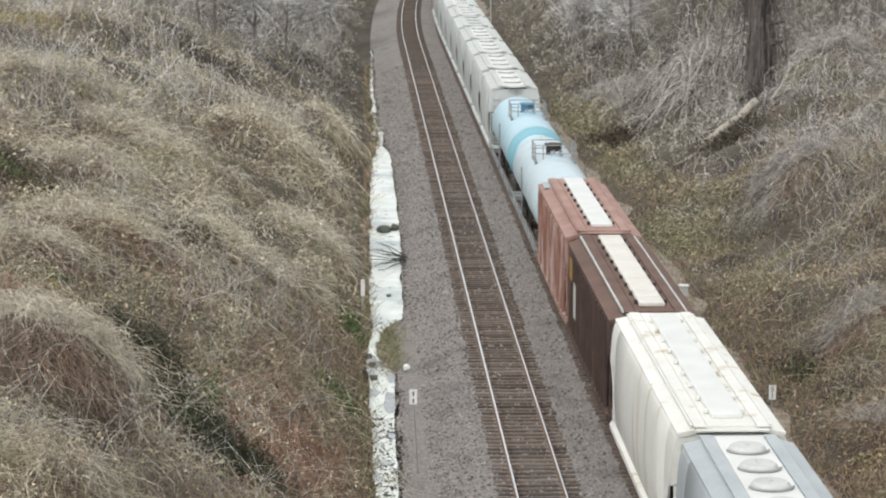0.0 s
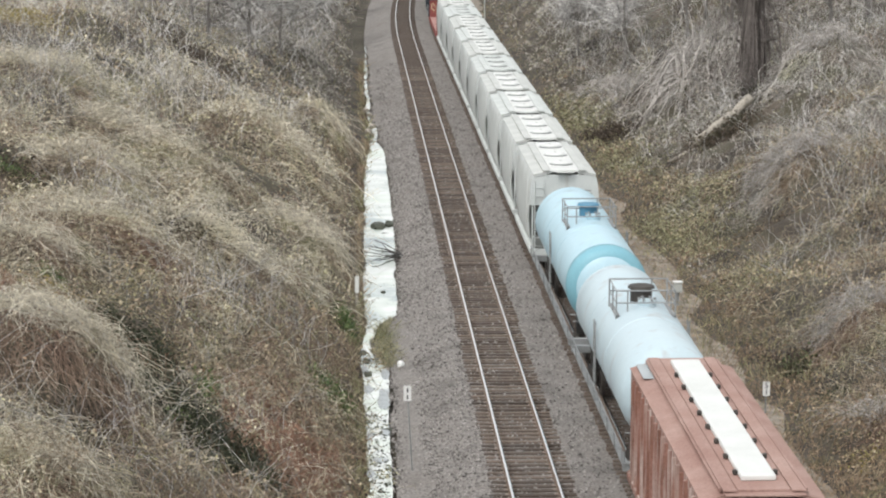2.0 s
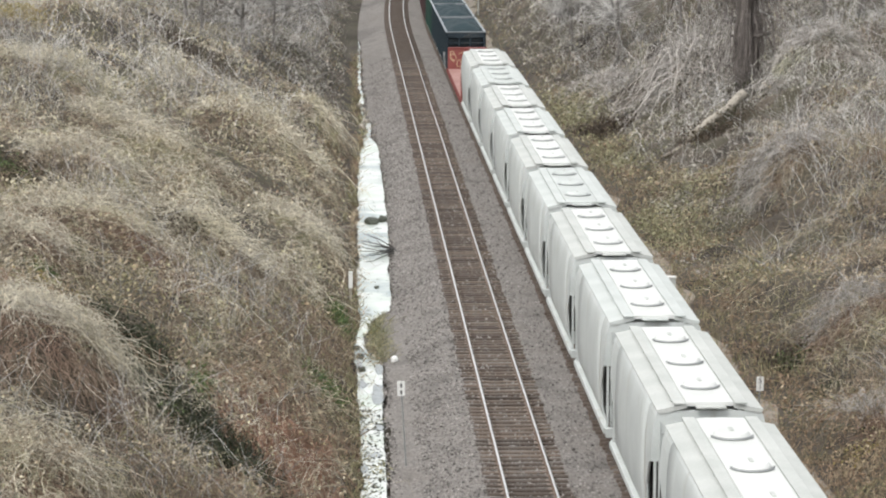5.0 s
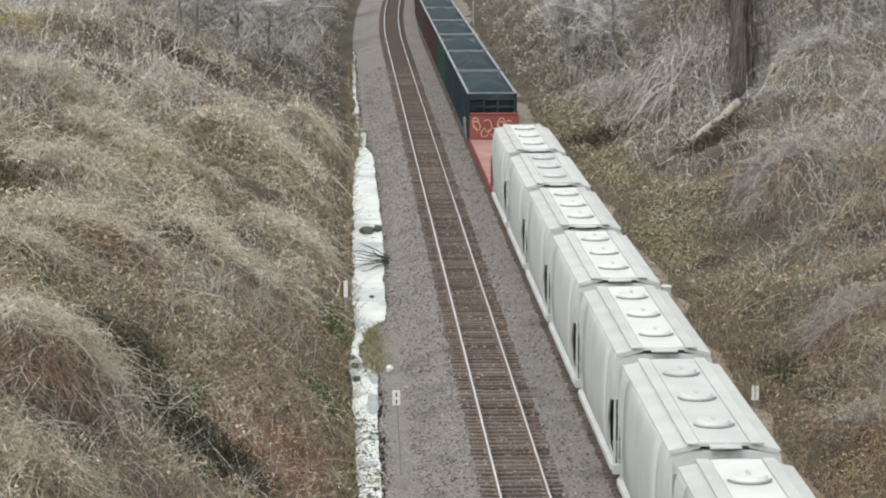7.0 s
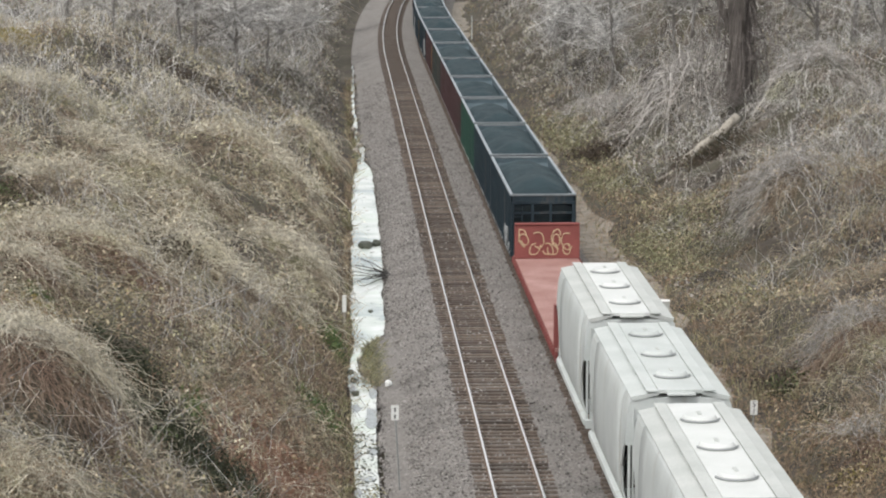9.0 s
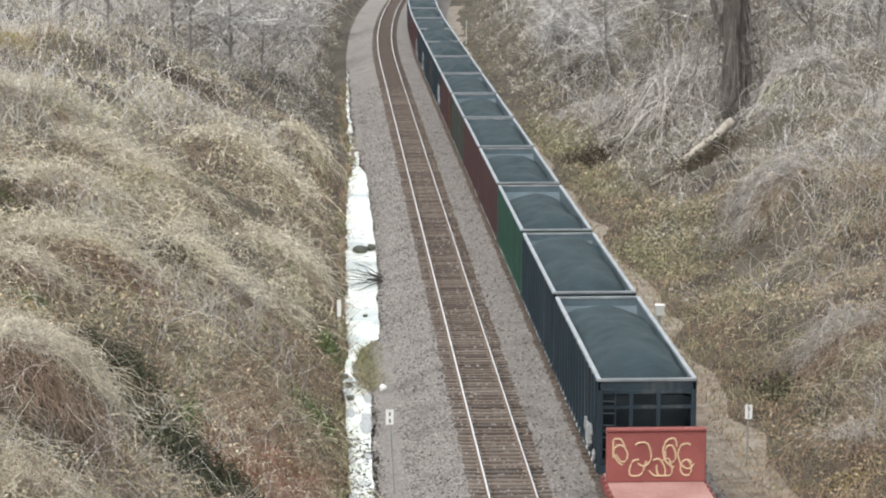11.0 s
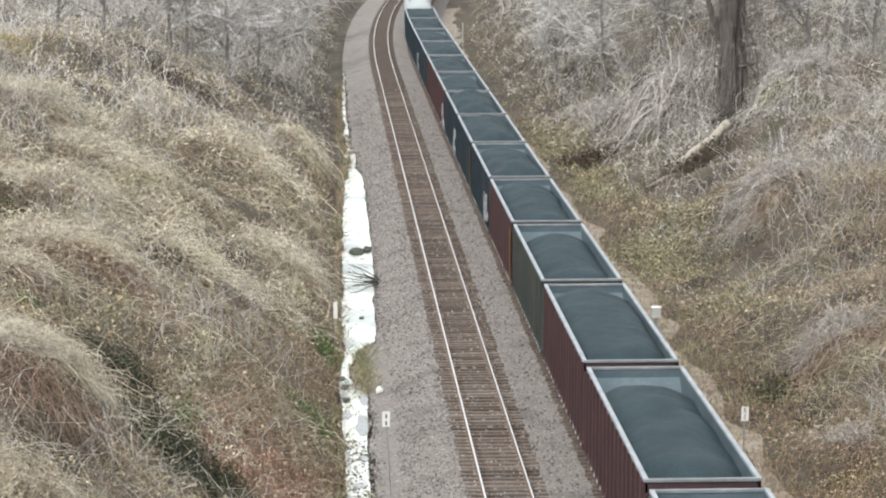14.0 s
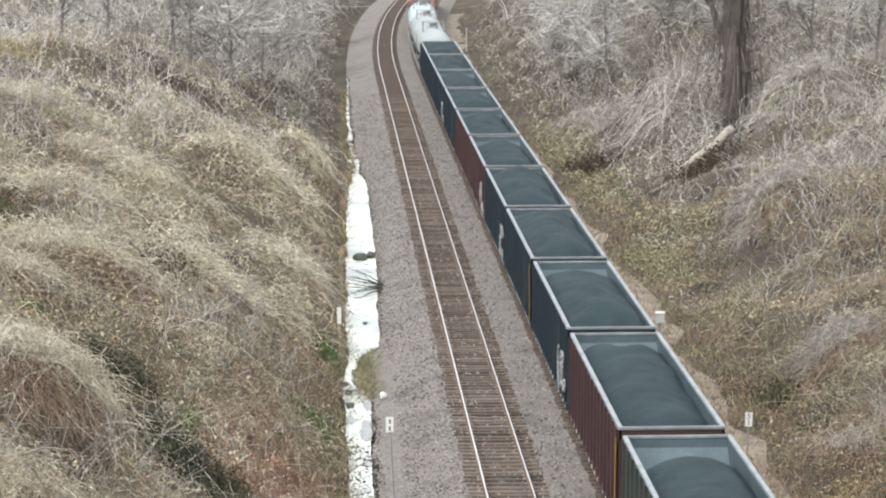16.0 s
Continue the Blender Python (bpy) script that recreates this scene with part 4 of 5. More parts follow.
def upright(pts, tall, k=4, lean=0.35, lift=-0.05):
    n = len(pts)
    h = tall * rng.uniform(0.4, 1.25, n)
    d = rng.normal(0, lean, (n, 2)) * h[:, None]
    t = np.linspace(0, 1, k)[None, :]
    z0 = height(pts[:, 0], pts[:, 1]) + lift
    C = np.stack([pts[:, :1] + d[:, :1] * t ** 1.5, pts[:, 1:] + d[:, 1:] * t ** 1.5, z0[:, None] + h[:, None] * t], -1)
    C[:, 1:] += rng.normal(0, 0.06, (n, k - 1, 3)) * h[:, None, None]
    return C


def bank(u, left=-6.0, right=9.8, soft=1.4):
    return np.clip(np.maximum((left + 0.55 - u) / soft, (u - right) / soft), 0, 1)


def stuff(ob, label, category):
    return tagged(ob, label, category, kind="stuff")


def hollow(x, y):
    """1 on the swells of the ground, less in the creases between them and in the drain."""
    crease = np.minimum(1, 0.5 + (0.5 - np.abs(vnoise(x / 4.2, y / 6.5, 2))) * 1.3)
    for gx_, gy_, ra, rb, _ in DELLS:
        crease = crease * (1 - 0.96 * np.exp(-((x - gx_) / ra / 2.2) ** 2 - ((y - gy_) / rb / 2.0) ** 2))
    crease = crease * (1 - 0.93 * np.exp(-((x - 21.6) / 2.6) ** 2 - ((y - 137.5) / 4.5) ** 2))   # open ground round the fallen trunk
    for lx, ly, ra, rb, _ in GREENERY:
        crease = crease * (1 - 0.5 * np.exp(-((x - lx) / ra) ** 2 - ((y - ly) / rb) ** 2))
    return np.clip(crease, 0.01, 1) ** 1.7


GREENERY = ((-0.57, 83.9, 0.9, 1.6, 0.6), (-4.3, 73.6, 0.5, 1.1, 0.5), (-0.1, 98.7, 0.45, 2.6, 0.6), (-5.0, 68.7, 0.35, 0.4, 0.5), (-6.2, 70.4, 0.5, 0.6, 0.4), (-13.6, 98.0, 0.9, 1.5, 0.6), (-9.6, 79.0, 0.6, 0.8, 0.4), (17.2, 90.6, 0.7, 0.8, 0.5))
OLIVE = ((17.54, 125.1, 2.4, 6.0, 0.5), (15.76, 121.6, 1.4, 6.0, 0.4), (19.41, 126.4, 2.0, 5.0, 0.5), (17.12, 147.9, 2.0, 8.0, 0.6), (18.46, 104.2, 2.0, 4.0, 0.5), (17.05, 117.3, 1.6, 6.0, 0.5), (-3.35, 84.5, 2.0, 3.0, 0.4), (-1.70, 99.7, 1.6, 6.0, 0.3), (-11.95, 123.5, 3.0, 4.0, 0.5), (-6.62, 112.7, 3.0, 5.0, 0.4), (16.52, 172.3, 2.0, 14.0, 0.5), (-12.0, 132.0, 3.0, 4.0, 0.4), (-9.8, 108.0, 2.4, 3.0, 0.4), (-6.5, 118.0, 2.4, 4.0, 0.4), (-4.8, 80.0, 1.4, 2.6, 0.4), (-5.6, 66.0, 1.2, 2.2, 0.3))


def keep_vine(x, y, u):
    return bank(u, -6.0, 11) * hollow(x, y) * np.clip(0.55 + 1.6 * vnoise(x / 3.2, y / 5, 21) - 0.3 * (y > 165), 0.05, 1)


def keep_red(x, y, u):
    return bank(u, -5.5, 10.4, 1.0) * hollow(x, y) * np.clip(0.3 + 2.0 * vnoise(x / 4.5, y / 8, 22) + 0.5 * np.exp(-((u + 8) / 3.0) ** 2), 0.02, 1)


def keep_twig(x, y, u):
    return bank(u, -7.0, 12) * hollow(x, y) * np.clip(-0.1 + 1.6 * vnoise(x / 5, y / 8, 23) + np.clip((y - 110) / 100, 0, 1.0) + 0.4 * (u > 15) + 0.4 * ((u < -9) & (y > 150)), 0.01, 1)


def keep_grass(x, y, u):
    return bank(u, -5.55, 7.7, 1.2) * np.clip(0.15 + 1.5 * vnoise(x / 4, y / 6, 24) + 0.6 * ((u > 7.9) & (u < 13)) + 0.4 * ((u > -7.0) & (u < -5.5)), 0.02, 1)


def gauge(p, a, b):
    return a + b * p[:, 1] * rng.uniform(0.5, 1.4, len(p))


p = scatter(34000, 44, 380, keep_vine)
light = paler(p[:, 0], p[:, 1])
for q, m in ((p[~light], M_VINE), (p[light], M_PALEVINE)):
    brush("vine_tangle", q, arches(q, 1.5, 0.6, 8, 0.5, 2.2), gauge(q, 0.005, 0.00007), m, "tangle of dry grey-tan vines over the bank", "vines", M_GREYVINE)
p = scatter(26000, 44, 380, keep_red)
brush("bramble", p, arches(p, 0.9, 0.55, 6, 0.5, 2.5), gauge(p, 0.004, 0.00006), M_REDTWIG, "reddish-brown leafless brambles", "brush", M_GREYVINE)
p = scatter(28000, 60, 420, keep_twig)
brush("leafless_brush", p, upright(p, 1.9, 5, 0.6), gauge(p, 0.005, 0.00007), M_TWIG, "grey leafless brush on the slope", "brush")
p = scatter(26000, 46, 330, keep_grass)
brush("dry_grass", p, upright(p, 0.5, 3, 0.6), gauge(p, 0.006, 0.00008), M_REED, "tan dry grass and weeds", "grass")

# pale vines over the crowns of the hummocks, brown ones hanging down their faces: top light and shaded fronts put into
# the colours
crown, face = [], []
for mx, my, ra, rb, h in BUSHES:
    n = int(min(1100, 260 * ra * rb))
    a, q = rng.uniform(0, 2 * np.pi, n), np.sqrt(rng.random(n)) * 0.95
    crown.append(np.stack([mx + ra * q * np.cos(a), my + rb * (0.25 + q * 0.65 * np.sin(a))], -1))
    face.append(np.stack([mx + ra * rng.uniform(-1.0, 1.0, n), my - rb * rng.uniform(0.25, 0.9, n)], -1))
crown, face = np.concatenate(crown), np.concatenate(face)
crown, face = [p[bank(lateral(p[:, 0], p[:, 1]), -6.2, 11) > 0.5] for p in (crown, face)]
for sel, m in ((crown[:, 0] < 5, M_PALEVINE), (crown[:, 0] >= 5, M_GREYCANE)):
    brush("draped_vines", crown[sel], arches(crown[sel], 1.3, 0.5, 8, 0.45, 1.4), gauge(crown[sel], 0.006, 0.00008), m, "dry vines draped over the hummocks, pale for the light on top", "vines")
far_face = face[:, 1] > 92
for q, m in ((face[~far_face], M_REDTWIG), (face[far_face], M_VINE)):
    brush("hanging_brambles", q, arches(q, 1.3, 0.25, 7, 0.3, 0.6), gauge(q, 0.005, 0.00007), m, "brown vines hanging down the hummock faces, toned for their shade", "vines", M_GREYVINE)
# long bowed canes that fan out under the big tree
n = 260
p = np.stack([rng.normal(23.6, 1.4, n), rng.normal(161, 2.0, n)], -1)
fan = arches(p, 4.2, 2.2, 8, 0.13, 1.6)
brush("bowed_canes", p, fan, gauge(p, 0.008, 0.00012), M_GREYCANE, "long pale canes bowed to the ground", "vines")


def leaves(name, places, n, size, material, label):
    """Small folded leaves in clumps: places are (x, y, radius along x, along y, depth of the clump)."""
    V = []
    for x, y, rx, ry, deep in places:
        m = int(n * rx * ry)
        px, py = rng.normal(x, rx * 0.5, m), rng.normal(y, ry * 0.5, m)
        pz = height(px, py) + rng.random(m) ** 1.5 * deep
        c = np.stack([px, py, pz], -1)
        d = rng.normal(0, 1, (m, 3))
        d /= np.linalg.norm(d, axis=1, keepdims=True)
        e = np.cross(d, rng.normal(0, 1, (m, 3)))
        e /= np.linalg.norm(e, axis=1, keepdims=True)
        f = np.cross(d, e)
        s = (size * rng.uniform(0.5, 1.4, m) * (0.6 + y / 200))[:, None]
        V.append(np.stack([c - d * s, c + e * s * 0.5 + f * s * 0.2, c + d * s, c - e * s * 0.5 + f * s * 0.2], 1))
    V = np.concatenate(V)
    i = np.arange(len(V))[:, None] * 4
    F = np.concatenate([i + [0, 1, 2], i + [0, 2, 3]])
    return stuff(np_mesh(name, V.reshape(-1, 3), F, material), label, "leaves")


leaves("green_ivy", GREENERY, 900, 0.06, M_LEAF, "low green ivy leaves")
leaves("olive_weeds", OLIVE, 120, 0.06, M_OLIVE, "sparse olive-green weed leaves")
# dead leaves and twig ends caught all over the brush
p = scatter(140000, 44, 300, lambda x, y, u: bank(u, -5.6, 9.6, 0.8) * np.clip(hollow(x, y) * 0.9 + 0.05, 0, 1) * np.clip(0.6 + 1.4 * vnoise(x / 2.6, y / 4, 41), 0.1, 1))
m = len(p)
c = np.stack([p[:, 0], p[:, 1], height(p[:, 0], p[:, 1]) + 0.75 * rng.random(m) ** 1.4], -1)
d = rng.normal(0, 1, (m, 3))
d /= np.linalg.norm(d, axis=1, keepdims=True)
e = np.cross(d, rng.normal(0, 1, (m, 3)))
e /= np.linalg.norm(e, axis=1, keepdims=True)
sz = ((0.022 + 0.00034 * p[:, 1]) * rng.uniform(0.5, 1.5, m))[:, None]
Q = np.stack([c - d * sz * 1.3, c + e * sz * 0.55, c + d * sz * 1.3, c - e * sz * 0.55], 1)
grey = greyer(p[:, 0], p[:, 1])
pale_leaf = paler(p[:, 0], p[:, 1]) & ~grey
for sel, mm in ((~grey & ~pale_leaf, M_DRYLEAF), (pale_leaf, M_PALELEAF), (grey, M_GREYLEAF)):
    q = Q[sel]
    stuff(np_mesh("dead_leaves", q.reshape(-1, 3), np.arange(len(q) * 4).reshape(-1, 4), mm), "dry brown leaves caught in the brush", "leaves")
leaves("yellow_weeds", ((-9.42, 76.0, 1.2, 0.9, 0.8), (1.39, 98.0, 0.32, 3.2, 0.3), (-19.95, 143.5, 3.0, 4.0, 0.8), (16.65, 75.8, 0.7, 0.9, 0.5)), 300, 0.05, mat("yellow_leaves", [(0.28, 0.22, 0.07), (0.36, 0.28, 0.10), (0.24, 0.22, 0.08)], 0.8, 1.0, island=0.4), "yellowed weed leaves")
# Evergreen ivy; its near-black colour stands for the gully's shade.
leaves("dark_ivy", [(x, y, 1.15, 0.9, 0.75) for x, y in GULLY], 2800, 0.055, M_SHADELEAF, "evergreen leaves in a gully, darkened for its shade")
# The dark leaf colour paints in the shade of the dells.
leaves("shaded_brush", [(x, y, ra * 1.7, rb * 1.5, 0.7) for x, y, ra, rb, _ in DELLS[8:]], 560, 0.06, M_DELLSHADE, "dead leaves in the dells, coloured dark to stand for shade")
# Bushes, plus dark leaves as shade in the hollow and under the trunk.
leaves("evergreen_bush", ((16.75, 89.2, 0.6, 0.6, 0.7), (17.6, 85.5, 0.7, 0.7, 0.4), (20.3, 116.2, 0.6, 0.9, 0.35), (22.4, 140.6, 1.1, 1.1, 0.5), (25.2, 149.4, 0.7, 0.7, 1.6)), 500, 0.06, M_SHADELEAF, "evergreen bushes on the bank, and dark leaves as shade in hollows")
# redder brambles on the face of the near mound and the foot of the bank
n = 2600
p = np.concatenate([np.stack([rng.normal(-9.1, 1.3, n // 2), rng.normal(72.8, 0.9, n // 2)], -1), np.stack([rng.normal(-1.9, 1.0, n // 2), rng.normal(71.8, 3.0, n // 2)], -1)])
p = p[bank(lateral(p[:, 0], p[:, 1]), -5.9, 11) > 0.5]
brush("bramble", p, arches(p, 0.9, 0.7, 5, 0.4, 2.5), gauge(p, 0.006, 0.00007), mat("rust_bramble", [(0.27, 0.15, 0.105), (0.33, 0.20, 0.14), (0.20, 0.12, 0.09)], 0.9, 0.5, island=0.5, fine=0.1), "rust-brown brambles on the bank", "brush")
litter = scatter(26000, 60, 200, lambda x, y, u: np.clip(((u > 6.6) & (u < 12)) * 0.9 + ((u < -5.0) & (u > -6.5)) * 0.5, 0, 1))
V = np.stack([litter[:, 0], litter[:, 1], height(litter[:, 0], litter[:, 1]) + 0.055], -1)
d = rng.normal(0, 1, (len(V), 3)) * (1, 1, 0.25)
d *= (0.06 / np.linalg.norm(d, axis=1))[:, None]
e = np.cross(d, (0, 0, 1.0)) * 0.6
Q = np.stack([V - d, V + e, V + d, V - e], 1)
stuff(np_mesh("leaf_litter", Q.reshape(-1, 3), np.arange(len(V) * 4).reshape(-1, 4), mat("fallen_leaves", [(0.22, 0.13, 0.08), (0.40, 0.30, 0.20)], 0.9, 2.0, island=0.6)), "brown fallen leaves beside the track", "leaves")


def bare_tree(x, y, tall, girth, label, seed, viny=0, spread=0.5, name="bare_tree", fork=4, bark=None):
    """A leafless tree: tapered trunk, limbs and a crown of many twigs."""
    rnd = random.Random(seed)
    z = float(height(x, y)) - 0.15
    tree = tagged(new(name), label, "tree", "trees of the cutting")
    tree.location = (x, y, z)
    bm = bmesh.new()
    pts = [Vector((0, 0, 0))]
    for i in range(7):
        pts.append(pts[-1] + Vector((rnd.uniform(-0.09, 0.09) * tall / 7, rnd.uniform(-0.09, 0.09) * tall / 7, tall / 7)))
    tube(bm, pts, girth, 11, girth * 0.45)
    if viny:
        for v in bm.verts:
            v.co += Vector((rnd.uniform(-1, 1), rnd.uniform(-1, 1), 0)) * girth * 0.28
    part("trunk", bm, bark or M_BARK, tree, "", True)
    bm, ends = bmesh.new(), []

    def limb(p, d, length, r, depth):
        q = [p]
        for i in range(4):
            d = (d + Vector((rnd.uniform(-1, 1), rnd.uniform(-1, 1), rnd.uniform(-0.4, 0.7))) * 0.28).normalized()
            q.append(q[-1] + d * length / 4)
        tube(bm, q, r, 5, r * 0.4)
        ends.append((q[2], q[3], q[4]))
        if depth:
            for _ in range(rnd.choice((2, 3))):
                limb(q[rnd.choice((2, 3, 4))], (d + Vector((rnd.uniform(-1, 1), rnd.uniform(-1, 1), rnd.uniform(-0.3, 0.8))) * 0.9).normalized(), length * 0.62, r * 0.55, depth - 1)

    for i in range(fork + 3):
        k = rnd.randint(2, 7)
        a = rnd.uniform(0, 6.28)
        limb(pts[k], Vector((math.cos(a) * spread * 2, math.sin(a) * spread * 2, rnd.uniform(0.3, 1.0))).normalized(), tall * rnd.uniform(0.36, 0.58), girth * 0.4, 2)
    tagged(part("crown", bm, bark or M_BARK, tree), kind="stuff")
    E = np.array([e for tri in ends for e in tri])
    m = 6
    s = np.repeat(E, m, 0)
    n = len(s)
    t = np.linspace(0, 1, 4)[None, :, None]
    dirs = rng.normal(0, 1, (n, 1, 3)) * (1, 1, 0.8) + (0, 0, 0.25)
    C = s[:, None, :] + dirs * t * rng.uniform(0.4, 1.7, (n, 1, 1))
    tw = strands("twig_mass", C, np.full(n, 0.012 + 0.00007 * y), M_TWIG, 2)
    tw.parent = tree
    tagged(tw, "fine grey twigs", kind="stuff")
    if viny:
        for i in range(7):
            k, a = rnd.uniform(0.2, 0.5), rnd.uniform(0, 6.28)
            p0 = pts[0].lerp(pts[7], k)
            tip = p0 + Vector((math.cos(a) * 1.5, math.sin(a) * 1.2, rnd.uniform(0.1, 0.8))) * rnd.uniform(0.7, 1.2)
            part("broken_limb", tube(bmesh.new(), [p0, p0.lerp(tip, 0.5) + Vector((0, 0, rnd.uniform(-0.1, 0.2))), tip], girth * 0.3, 7, girth * 0.12), bark or M_BARK, tree)
        # vines that hang in curtains round the trunk and from the limbs
        a = rng.uniform(0, 2 * np.pi, viny)
        zt = tall * rng.uniform(0.15, 1.0, viny)
        out = 0.08 + 2.6 * rng.random(viny) ** 3.5
        t = np.linspace(0, 1, 6)[None, :]
        rad = girth * (1 - 0.6 * zt / tall)[:, None] + 0.05 + out[:, None] * t
        drop = zt[:, None] + 0.5 * np.sin(t * 2.5) * out[:, None] * 0.6 - t ** 2 * (zt * rng.uniform(0.2, 0.95, viny))[:, None]
        C = np.stack([np.cos(a)[:, None] * rad, np.sin(a)[:, None] * rad, drop], -1) + rng.normal(0, 0.06, (viny, 6, 3))
        vv = strands("hanging_vines", C, np.full(viny, 0.03), M_GREYBARK)
        vv.parent = tree
        tagged(vv, "grey vines hanging round the trunk")
    return tree


bare_tree(25.5, 151.2, 12.0, 0.82, "large bare tree wrapped in hanging grey vines", 3, viny=420, bark=M_DARKBARK, name="vine_clad_tree", spread=0.45)
for i, (x, y, tall, girth) in enumerate(((-9.76, 170.5, 5.5, 0.13), (-6.79, 170.6, 6.0, 0.15), (-4.99, 183.7, 5.0, 0.12), (-14.69, 162.1, 5.5, 0.12), (-11.10, 175.2, 6.5, 0.16), (-17.75, 163.0, 6, 0.15), (-3.45, 210.4, 5.0, 0.12), (-7.64, 200.0, 6.5, 0.14),
                                         (19.45, 203.3, 5.0, 0.12), (22.14, 193.1, 6.0, 0.14), (26.04, 185.1, 6.0, 0.14), (28.72, 179.7, 6.5, 0.15), (32.58, 162.2, 6.0, 0.16), (35.59, 165.2, 7.0, 0.18), (34.61, 152.2, 5.0, 0.12), (21.51, 219.8, 6.0, 0.13), (28.67, 193.3, 7.0, 0.16), (39.79, 180.0, 7.0, 0.18),
                                         (-2.11, 235.6, 5.0, 0.12), (-6.48, 247.9, 7.0, 0.16), (-0.67, 273.6, 6.0, 0.14), (22.45, 263.2, 6.0, 0.14), (27.38, 234.6, 7.0, 0.16), (33.15, 214.7, 7.0, 0.16))):
    bare_tree(x, y, tall, girth, "thin leafless grey tree on the bank", 20 + i, spread=0.24, fork=3)

# the broken trunk that leans out of the brush, and the piece beyond its foot
log = tagged(new("fallen_tree"), "pale bare broken tree trunk leaning in the brush", "log")
rnd = random.Random(8)
pts = [Vector((23.94, 142.6, 3.95)).lerp(Vector((20.6, 140.6, 1.75)), i / 9) + Vector((rnd.uniform(-0.10, 0.10), 0, rnd.uniform(-0.07, 0.07))) for i in range(10)]
pts = [Vector((q.x, q.y, max(q.z, float(height(q.x, q.y)) + 0.22))) for q in pts]
pts.append(Vector((20.3, 140.6, float(height(20.3, 140.6)) - 0.1)))
part("stem", tube(bmesh.new(), pts, 0.30, 9, 0.24), M_DEADWOOD, log, "", True)
part("stub", tube(bmesh.new(), [pts[3], pts[3] + Vector((0.4, 0.3, -0.5)), Vector((23.4, 142.0, float(height(23.4, 142.0)) - 0.2))], 0.14, 7, 0.10), M_DEADWOOD, log)
part("stub", tube(bmesh.new(), [pts[6], pts[6] + Vector((0.6, -0.5, -0.3))], 0.10, 7, 0.05), M_DEADWOOD, log)
short = tagged(new("dead_branch"), "short pale dead branch on the ground", "log")
zb = float(height(19.2, 140.8))
part("stem", tube(bmesh.new(), [Vector((20.3, 140.2, zb + 0.85)), Vector((19.7, 140.4, zb + 0.55)), Vector((19.0, 140.8, zb + 0.08))], 0.20, 8, 0.13), M_DEADWOOD, short, "", True)

# ---- beside the track ----
def board_sign(x, y, tall, lean, label, top="", bottom=""):
    sign = tagged(new("track_sign"), label, "sign", "number boards")
    sign.location = (x, y, float(height(x, y)) - 0.05)
    h = tall + 0.05
    part("post", tube(bmesh.new(), [(0, 0.03, 0), (lean, 0.03, h - 0.1)], 0.024, 8), M_GREY, sign, "thin grey steel post")
    part("board", boxes((lean - 0.125, lean + 0.125, -0.012, 0.0, h - 0.5, h), bevel=0.004), M_SIGN, sign, "white number board")
    for ch, z in ((top, h - 0.14), (bottom, h - 0.37)):
        if ch:
            cu = bpy.data.curves.new("digit", "FONT")
            cu.body, cu.size, cu.align_x, cu.align_y, cu.extrude = ch, 0.27, "CENTER", "CENTER", 0.002
            tmp = bpy.data.objects.new("digit", cu)
            scene.collection.objects.link(tmp)
            me = bpy.data.meshes.new_from_object(tmp.evaluated_get(bpy.context.evaluated_depsgraph_get()))
            bpy.data.objects.remove(tmp)
            me.materials.clear()
            me.materials.append(M_INK)
            d = new("digit", me)
            d.parent = sign
            d.matrix_basis = pose(lean, -0.0165, z, 90)
        else:
            part("mark", boxes((lean - 0.022, lean + 0.03, -0.017, -0.0135, z - 0.075, z + 0.06)), M_INK, sign, "black mark")
    return sign


board_sign(2.06, 77.0, 3.1, -0.17, "white number board on a thin leaning post in ballast")
board_sign(14.16, 80.2, 2.15, 0.04, "white number board reading five one on a post", "5", "1")

mp = tagged(new("marker_post"), "weathered pale wooden marker post by the ditch", "post")
mp.location = (0.36, 104.7, float(height(0.36, 104.7)) - 0.05)
part("stake", boxes((-0.06, 0.06, -0.04, 0.04, 0, 1.55), bevel=0.01), M_DEADWOOD, mp)
part("board", boxes((-0.08, 0.10, -0.07, -0.045, 0.85, 1.6), bevel=0.01), M_SIGN, mp, "narrow white board")

cab = tagged(new("signal_box"), "small white metal box on a post", "cabinet")
cab.location = (14.45, 104.4, float(height(14.45, 104.4)) - 0.05)
part("post", boxes((-0.07, 0.07, -0.05, 0.05, 0, 0.72), bevel=0.01), M_GREY, cab)
part("base", boxes((-0.16, 0.16, -0.12, 0.12, 0, 0.14), bevel=0.01), M_GREY, cab)
part("case", boxes((-0.19, 0.19, -0.14, 0.14, 0.66, 1.08), bevel=0.02), M_ROOFGREY, cab)
part("lid", boxes((-0.22, 0.22, -0.17, 0.17, 1.08, 1.15), bevel=0.02), M_SIGN, cab, "white lid")

fp = tagged(new("marker_post"), "thin pale post far along the line", "post")
fp.location = (14.99, 264.2, float(height(14.99, 264.2)) - 0.05)
part("stake", tube(bmesh.new(), [(0, 0, 0), (0, 0, 2.6)], 0.07, 8), M_ROOFGREY, fp)


def rock(name, x, y, z, s, material, label, seed):
    rnd = random.Random(seed)
    bm = bmesh.new()
    bmesh.ops.create_icosphere(bm, subdivisions=2, radius=1)
    for v in bm.verts:
        v.co = Vector((v.co.x * s[0], v.co.y * s[1], v.co.z * s[2])) * rnd.uniform(0.82, 1.15)
    ob = part(name, bm, material)
    ob.location = (x, y, z)
    return tagged(ob, label, "rock")


